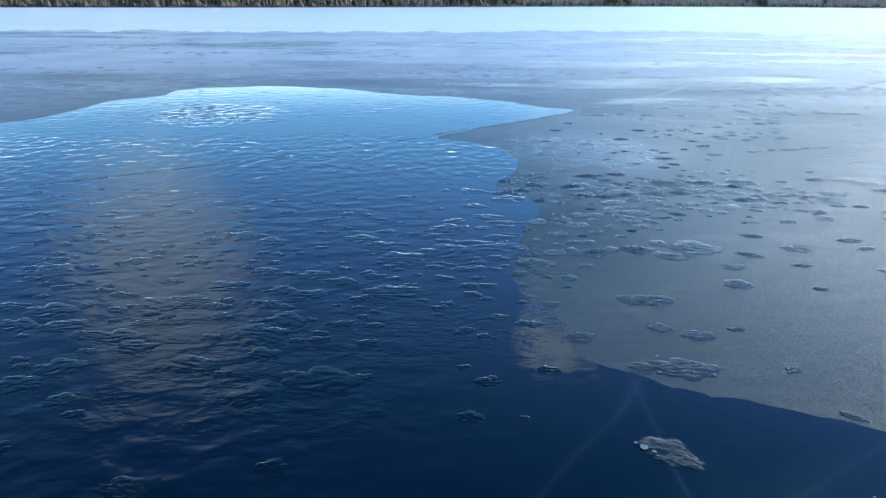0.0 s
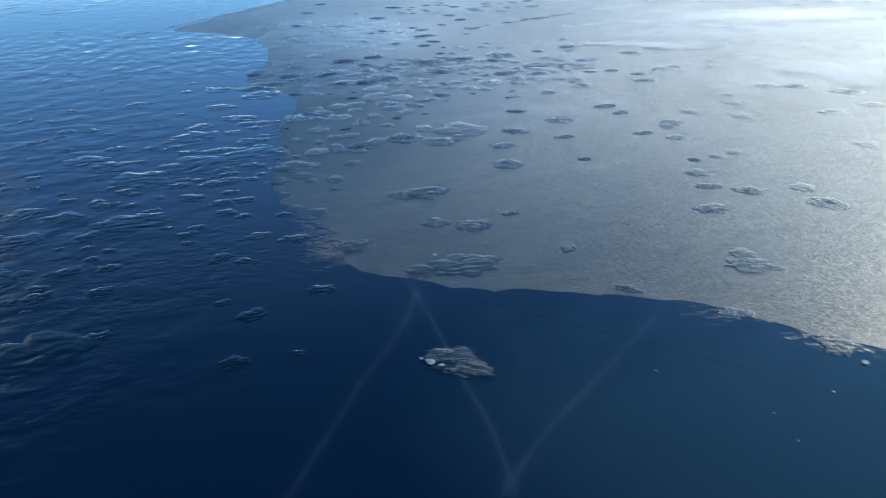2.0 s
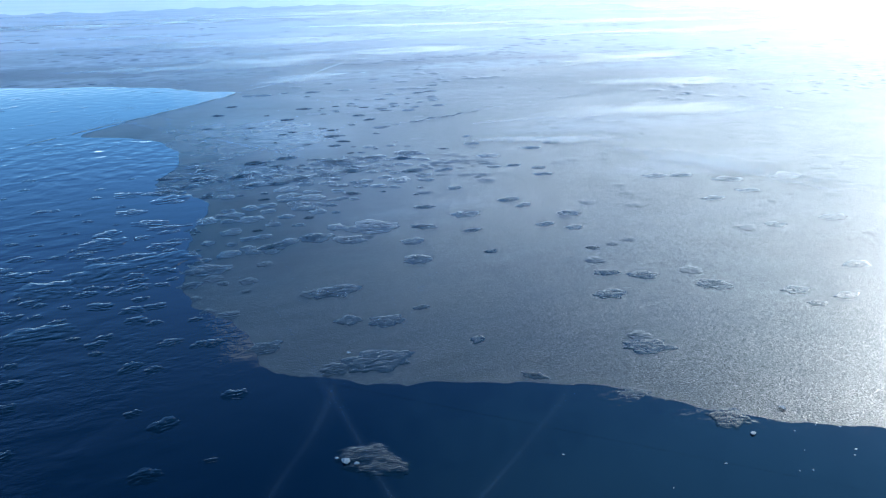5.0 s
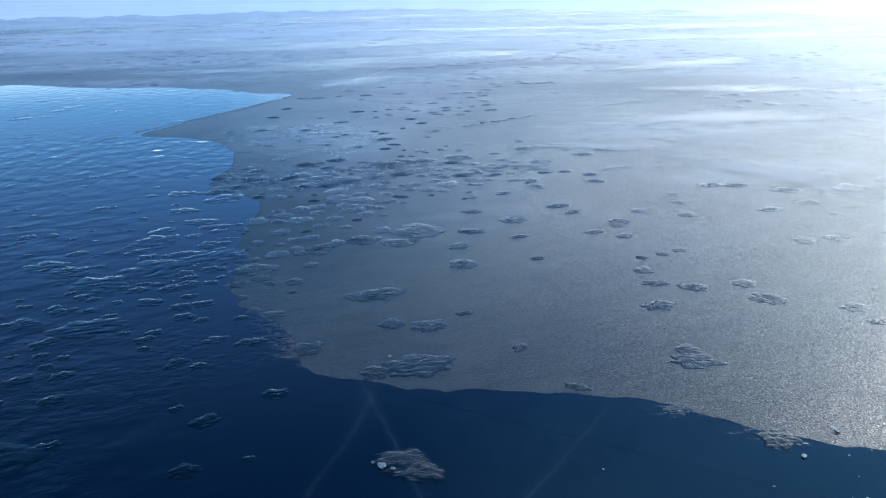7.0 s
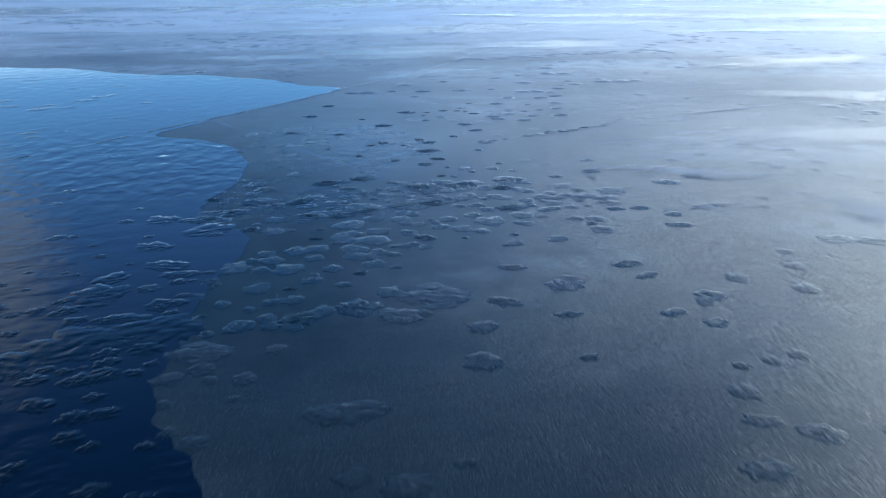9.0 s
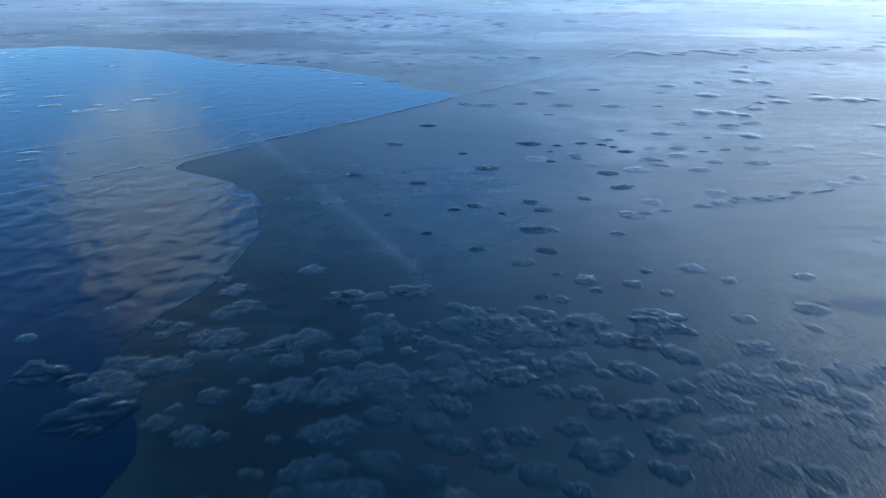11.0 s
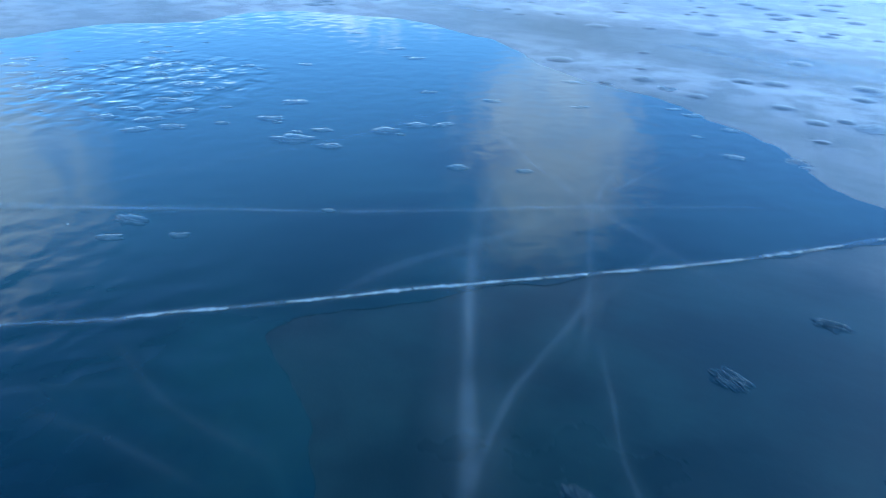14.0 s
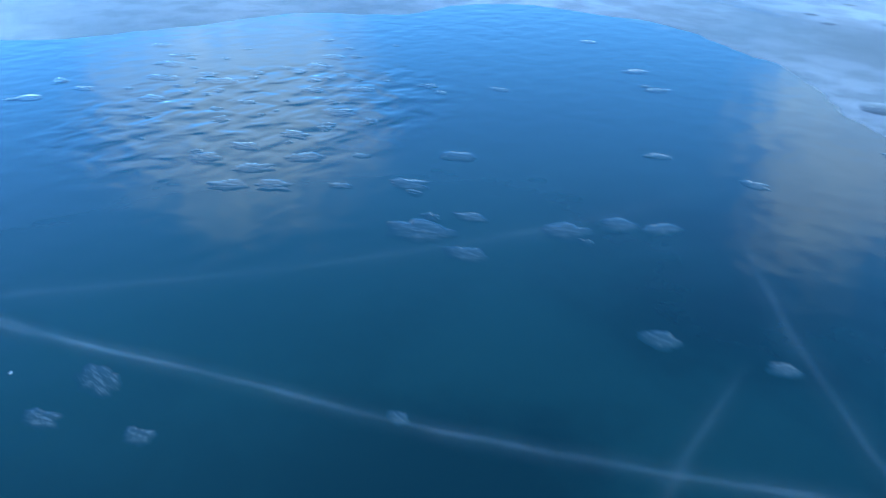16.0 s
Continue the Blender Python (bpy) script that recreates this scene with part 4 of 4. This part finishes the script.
def band():
    f = rng.random()
    a, b_ = ((0.2, 4.3), (1.0, 5.3)) if f < 0.35 else ((1.0, 5.3), (2.2, 5.9)) if f < 0.75 else ((2.2, 5.9), (3.2, 6.3))
    g = rng.random()
    return a[0] + (b_[0] - a[0]) * g + rng.gauss(0, 0.22), a[1] + (b_[1] - a[1]) * g + rng.gauss(0, 0.22)


crowd(22, band, (0.07, 0.17))
crowd(26, lambda: (rng.uniform(-3.6, 0.1), 3.9 + rng.gauss(0, 0.75)), (0.08, 0.2))


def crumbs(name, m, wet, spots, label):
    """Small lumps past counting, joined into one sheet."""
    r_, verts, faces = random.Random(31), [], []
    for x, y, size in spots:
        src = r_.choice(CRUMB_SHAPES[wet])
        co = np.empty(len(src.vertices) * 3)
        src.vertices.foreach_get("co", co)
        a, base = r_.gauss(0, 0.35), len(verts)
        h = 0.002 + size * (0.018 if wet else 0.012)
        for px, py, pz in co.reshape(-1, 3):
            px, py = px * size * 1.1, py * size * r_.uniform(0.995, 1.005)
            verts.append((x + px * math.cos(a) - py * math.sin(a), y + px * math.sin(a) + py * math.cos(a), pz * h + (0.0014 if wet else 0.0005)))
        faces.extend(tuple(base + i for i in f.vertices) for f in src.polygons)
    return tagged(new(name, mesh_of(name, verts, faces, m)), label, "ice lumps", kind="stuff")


wet_spots, dry_spots, film_spots, clear_spots = [], [], [], []
for _ in range(900):
    f = rng.random()
    if f < 0.4:
        x, y = rng.uniform(-4.2, 0.5), 4.2 + rng.gauss(0, 0.9)
    elif f < 0.68:
        x, y = band()
    elif f < 0.74:
        x, y = -3.6 + rng.gauss(0, 0.45), 10.9 + rng.gauss(0, 0.7)
    else:
        x, y = rng.uniform(-1.5, 6), rng.uniform(3.2, 11)
    if y > 1.8 and not (x > 0.6 and y < 5.6 and f > 0.74 and rng.random() < 0.7) and not (x < 1.8 and 7.2 < y < 9.8) and not (x > -1.6 and y > 9.7) and apart_from(x, y, 0.13) and len(wet_spots) + len(dry_spots) < 420:
        ((clear_spots if half_clear(x, y) else dry_spots) if not in_film(x, y) else film_spots if y > 6.5 else wet_spots).append((x, y, rng.uniform(0.035, 0.12)))
for x, y, size in side_knots:
    if not (x - 0.81) ** 2 + (y - 2.34) ** 2 < 0.05:
        ((film_spots if y > 6.5 else wet_spots) if in_film(x, y) else clear_spots if half_clear(x, y) else dry_spots).append((x, y, size))
dry_spots += [(x, y, size * 0.85) for x, y, size in LUMPS_SUN_SIDE + LUMPS_FAR_ROWS]
dry_spots += [(rng.uniform(2.4, 9.0), rng.uniform(3.8, 9.5), rng.uniform(0.07, 0.17)) for _ in range(22)]
crumbs("wet_slush_crumbs", WET_CRUMB, True, wet_spots, "countless small glossy slush bumps standing in the film")
crumbs("glossy_slush_crumbs", FILM_CRUMB, True, film_spots, "scattered small glossy slush bumps on the clear film")
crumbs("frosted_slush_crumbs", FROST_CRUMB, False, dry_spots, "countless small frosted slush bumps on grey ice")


knots = [(cx + rng.gauss(0, rx), cy + rng.gauss(0, ry), rng.uniform(0.04, 0.12)) for cx, cy, rx, ry, n in ((2.0, 6.55, 0.3, 0.16, 70), (1.5, 6.25, 0.3, 0.14, 45), (0.8, 6.45, 0.25, 0.25, 24)) for _ in range(n)]
crumbs("half_frosted_slush_crumbs", CLEAR_CRUMB, False, clear_spots + [k for k in knots if not in_film(*k[:2])], "heaped crumbly slush knots frozen into dark ice")


def far_lumps():
    """Countless small lumps farther out, and ripple knots."""
    verts, faces, r_ = [], [], random.Random(11)
    spots = []
    for _ in range(1700):
        x, y = r_.uniform(-14, 18), 7.5 + r_.random() ** 1.5 * 26
        if noise.noise((x * 0.25, y * 0.4, 2.2)) > -0.05 and not (-2 < x < 4 and y < 11.5) and apart_from(x, y, 0.2) and not in_film(x, y):
            spots.append((x, y, r_.uniform(0.06, 0.2) * (1 + 0.02 * y)))
    for k in range(40):
        spots.append((4.2 + 0.11 * k + r_.gauss(0, 0.1), 14.2 + 0.02 * k + r_.gauss(0, 0.12), r_.uniform(0.1, 0.25)))
    for x, y, s in spots:
        base, na, turn = len(verts), 9, r_.uniform(0, 6.3)
        h = 0.005 + 0.034 * s
        for f, z in ((1.0, 0.0), (0.7, 0.5), (0.3, 1.0)):
            for i in range(na):
                a = 2 * math.pi * i / na
                r = 0.5 * s * f * (1 + 0.35 * noise.noise((1.5 * math.cos(a + turn) + x, 1.5 * math.sin(a + turn) + y, f)))
                verts.append((x + 1.2 * r * math.cos(a), y + 1.2 * r * math.sin(a), h * z * r_.uniform(0.75, 1.1)))
        for k in range(2):
            for i in range(na):
                j = (i + 1) % na
                faces.append((base + k * na + i, base + k * na + j, base + (k + 1) * na + j, base + (k + 1) * na + i))
        faces.append(tuple(base + 2 * na + i for i in range(na)))
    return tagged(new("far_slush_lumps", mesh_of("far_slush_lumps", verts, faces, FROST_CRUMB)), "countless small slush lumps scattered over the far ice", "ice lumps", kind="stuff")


far_lumps()


# ---- loose chips of white ice ----
def chip_mesh(seed):
    r_ = random.Random(seed)
    bm = bmesh.new()
    bmesh.ops.create_icosphere(bm, subdivisions=1, radius=0.5)
    for v_ in bm.verts:
        v_.co *= r_.uniform(0.7, 1.25)
        v_.co.z = max(v_.co.z * 0.5, -0.12) + 0.12
    me = bpy.data.meshes.new("ice_chip")
    bm.to_mesh(me)
    bm.free()
    me.materials.append(WHITE)
    return me


CHIPS = [chip_mesh(s) for s in range(4)]
for x, y, s in [(0.73, 2.36, 0.045), (0.76, 2.33, 0.025), (0.71, 2.39, 0.02), (0.98, 3.1, 0.025), (2.32, 4.75, 0.04), (2.1, 1.9, 0.03), (2.33, 1.98, 0.035), (1.42, 2.08, 0.012), (2.35, 1.68, 0.014), (2.12, 1.66, 0.012),
                (1.95, 1.5, 0.012), (1.62, 1.66, 0.01), (2.25, 1.85, 0.012), (2.42, 1.8, 0.012), *[(rng.uniform(1.5, 3.1), rng.uniform(1.2, 2.3), rng.uniform(0.007, 0.013)) for _ in range(14)],
                (2.6, 4.2, 0.014), (1.9, 4.55, 0.012), (0.9, 4.9, 0.012), (-1.45, 9.0, 0.02)]:
    o = new("ice_chip", rng.choice(CHIPS))
    o.location, o.scale, o.rotation_euler = (x, y, 0.004 if s > 0.02 else 0.0015), (s * 0.7, s * 0.95, s * 0.3), (0, 0, rng.uniform(0, 6))
    tagged(o, "small bright white chip of ice", "ice chip", group="loose ice chips")


# ---- woods on the far shore ----
def woods():
    r_ = random.Random(3)
    green, stems, twigs = ([], []), ([], []), ([], [])

    def tube(store, x, y, z0, z1, r0, r1, lean=0.0, n=5):
        vs, fs = store
        k = len(vs)
        for z, r, d_ in ((z0, r0, 0.0), (z1, r1, lean)):
            vs.extend((x + d_ + r * math.cos(6.283 * i / n), y + r * math.sin(6.283 * i / n), z) for i in range(n))
        fs.extend((k + i, k + (i + 1) % n, k + n + (i + 1) % n, k + n + i) for i in range(n))

    def tuft(store, x, y, z, r, h, n=6):
        """A ragged skirt of boughs."""
        vs, fs = store
        k = len(vs)
        vs.append((x, y, z + h))
        turn = r_.uniform(0, 6)
        for i in range(2 * n):
            rr = r * (r_.uniform(0.8, 1.15) if i % 2 else r_.uniform(0.45, 0.65))
            vs.append((x + rr * math.cos(turn + 3.1416 * i / n), y + rr * math.sin(turn + 3.1416 * i / n), z - (0.25 * h if i % 2 else 0)))
        fs.extend((k, k + 1 + i, k + 1 + (i + 1) % (2 * n)) for i in range(2 * n))

    for _ in range(1500):
        a = radians(90) + radians(r_.uniform(-75, 75))
        d_ = shore_at(a) + 4 + r_.random() ** 1.6 * 45
        x, y, z = d_ * math.cos(a), d_ * math.sin(a), 0.4 + max(0, d_ - shore_at(a) - 5) * 0.08
        if noise.noise((a * 22, 0.5, 0)) + r_.uniform(-0.35, 0.35) > 0.22:
            h = r_.uniform(9, 17)
            tube(stems, x, y, z - 0.3, z + h * 0.95, 0.2, 0.03)
            levels = 7
            for k in range(levels):
                f = k / levels
                tuft(green, x, y, z + 1.0 + (h - 1.5) * f, (1 - f) ** 0.8 * h * 0.16 + 0.3, h / levels * 1.2)
        else:
            h = r_.uniform(8, 15)
            tube(stems, x, y, z - 0.3, z + h, 0.17, 0.04, r_.uniform(-0.6, 0.6))
            for k in range(9):
                f = r_.uniform(0.35, 0.95)
                tuft(twigs, x + r_.gauss(0, 1.2), y + r_.gauss(0, 1.2), z + h * f, r_.uniform(0.5, 1.1), r_.uniform(0.5, 1.2), 4)
    for _ in range(1400):
        a = radians(90) + radians(r_.uniform(-75, 75))
        d_ = shore_at(a) + r_.uniform(1, 12)
        tuft(twigs if r_.random() < 0.7 else green, d_ * math.cos(a), d_ * math.sin(a), 0.35 + (d_ - shore_at(a)) * 0.06, r_.uniform(0.6, 1.8), r_.uniform(0.6, 2.2), 5)
    for name, store, m, text in (("spruce_boughs", green, NEEDLES, "dark green spruce boughs of the far shore woods"), ("tree_trunks", stems, BARK, "pale and brown trunks of the far shore woods"),
                                 ("bare_brush", twigs, TWIGS, "brown leafless brush and branches along the far shore")):
        tagged(new(name, mesh_of(name, *store, m, smooth=False)), text, "woods", kind="stuff")


woods()


def rowing_boat(x, y, turn):
    """An upturned white boat on the bank."""
    verts, faces, n, m_ = [], [], 11, 7
    for i in range(n):
        f = i / (n - 1)
        w = 0.75 * math.sin(math.pi * (0.12 + 0.8 * f)) ** 0.6
        h = 0.55 * math.sin(math.pi * (0.15 + 0.75 * f)) ** 0.5
        for k in range(m_):
            g = math.pi * k / (m_ - 1)
            verts.append((4.2 * (f - 0.5), w * math.cos(g), h * math.sin(g)))
    for i in range(n - 1):
        for k in range(m_ - 1):
            faces.append((i * m_ + k, i * m_ + k + 1, (i + 1) * m_ + k + 1, (i + 1) * m_ + k))
    faces += [tuple(range(m_))[::-1], tuple((n - 1) * m_ + k for k in range(m_))]
    root = tagged(new("rowing_boat"), "upturned white rowing boat on the far bank", "boat")
    hull = new("hull", mesh_of("hull", verts, faces, PAINT))
    keel = new("keel", mesh_of("keel", [(sx * 1.9, sy * 0.04, z) for sx in (-1, 1) for sy in (-1, 1) for z in (0.45, 0.62)],
                               [(0, 1, 3, 2), (4, 6, 7, 5), (0, 4, 5, 1), (2, 3, 7, 6), (1, 5, 7, 3), (0, 2, 6, 4)], PAINT, smooth=False))
    hull.parent = keel.parent = root
    root.location, root.rotation_euler = (x, y, 0.1), (0, 0, radians(turn))


a = radians(90 + 29.8)
rowing_boat(math.cos(a) * (shore_at(a) + 2), math.sin(a) * (shore_at(a) + 2), 105)
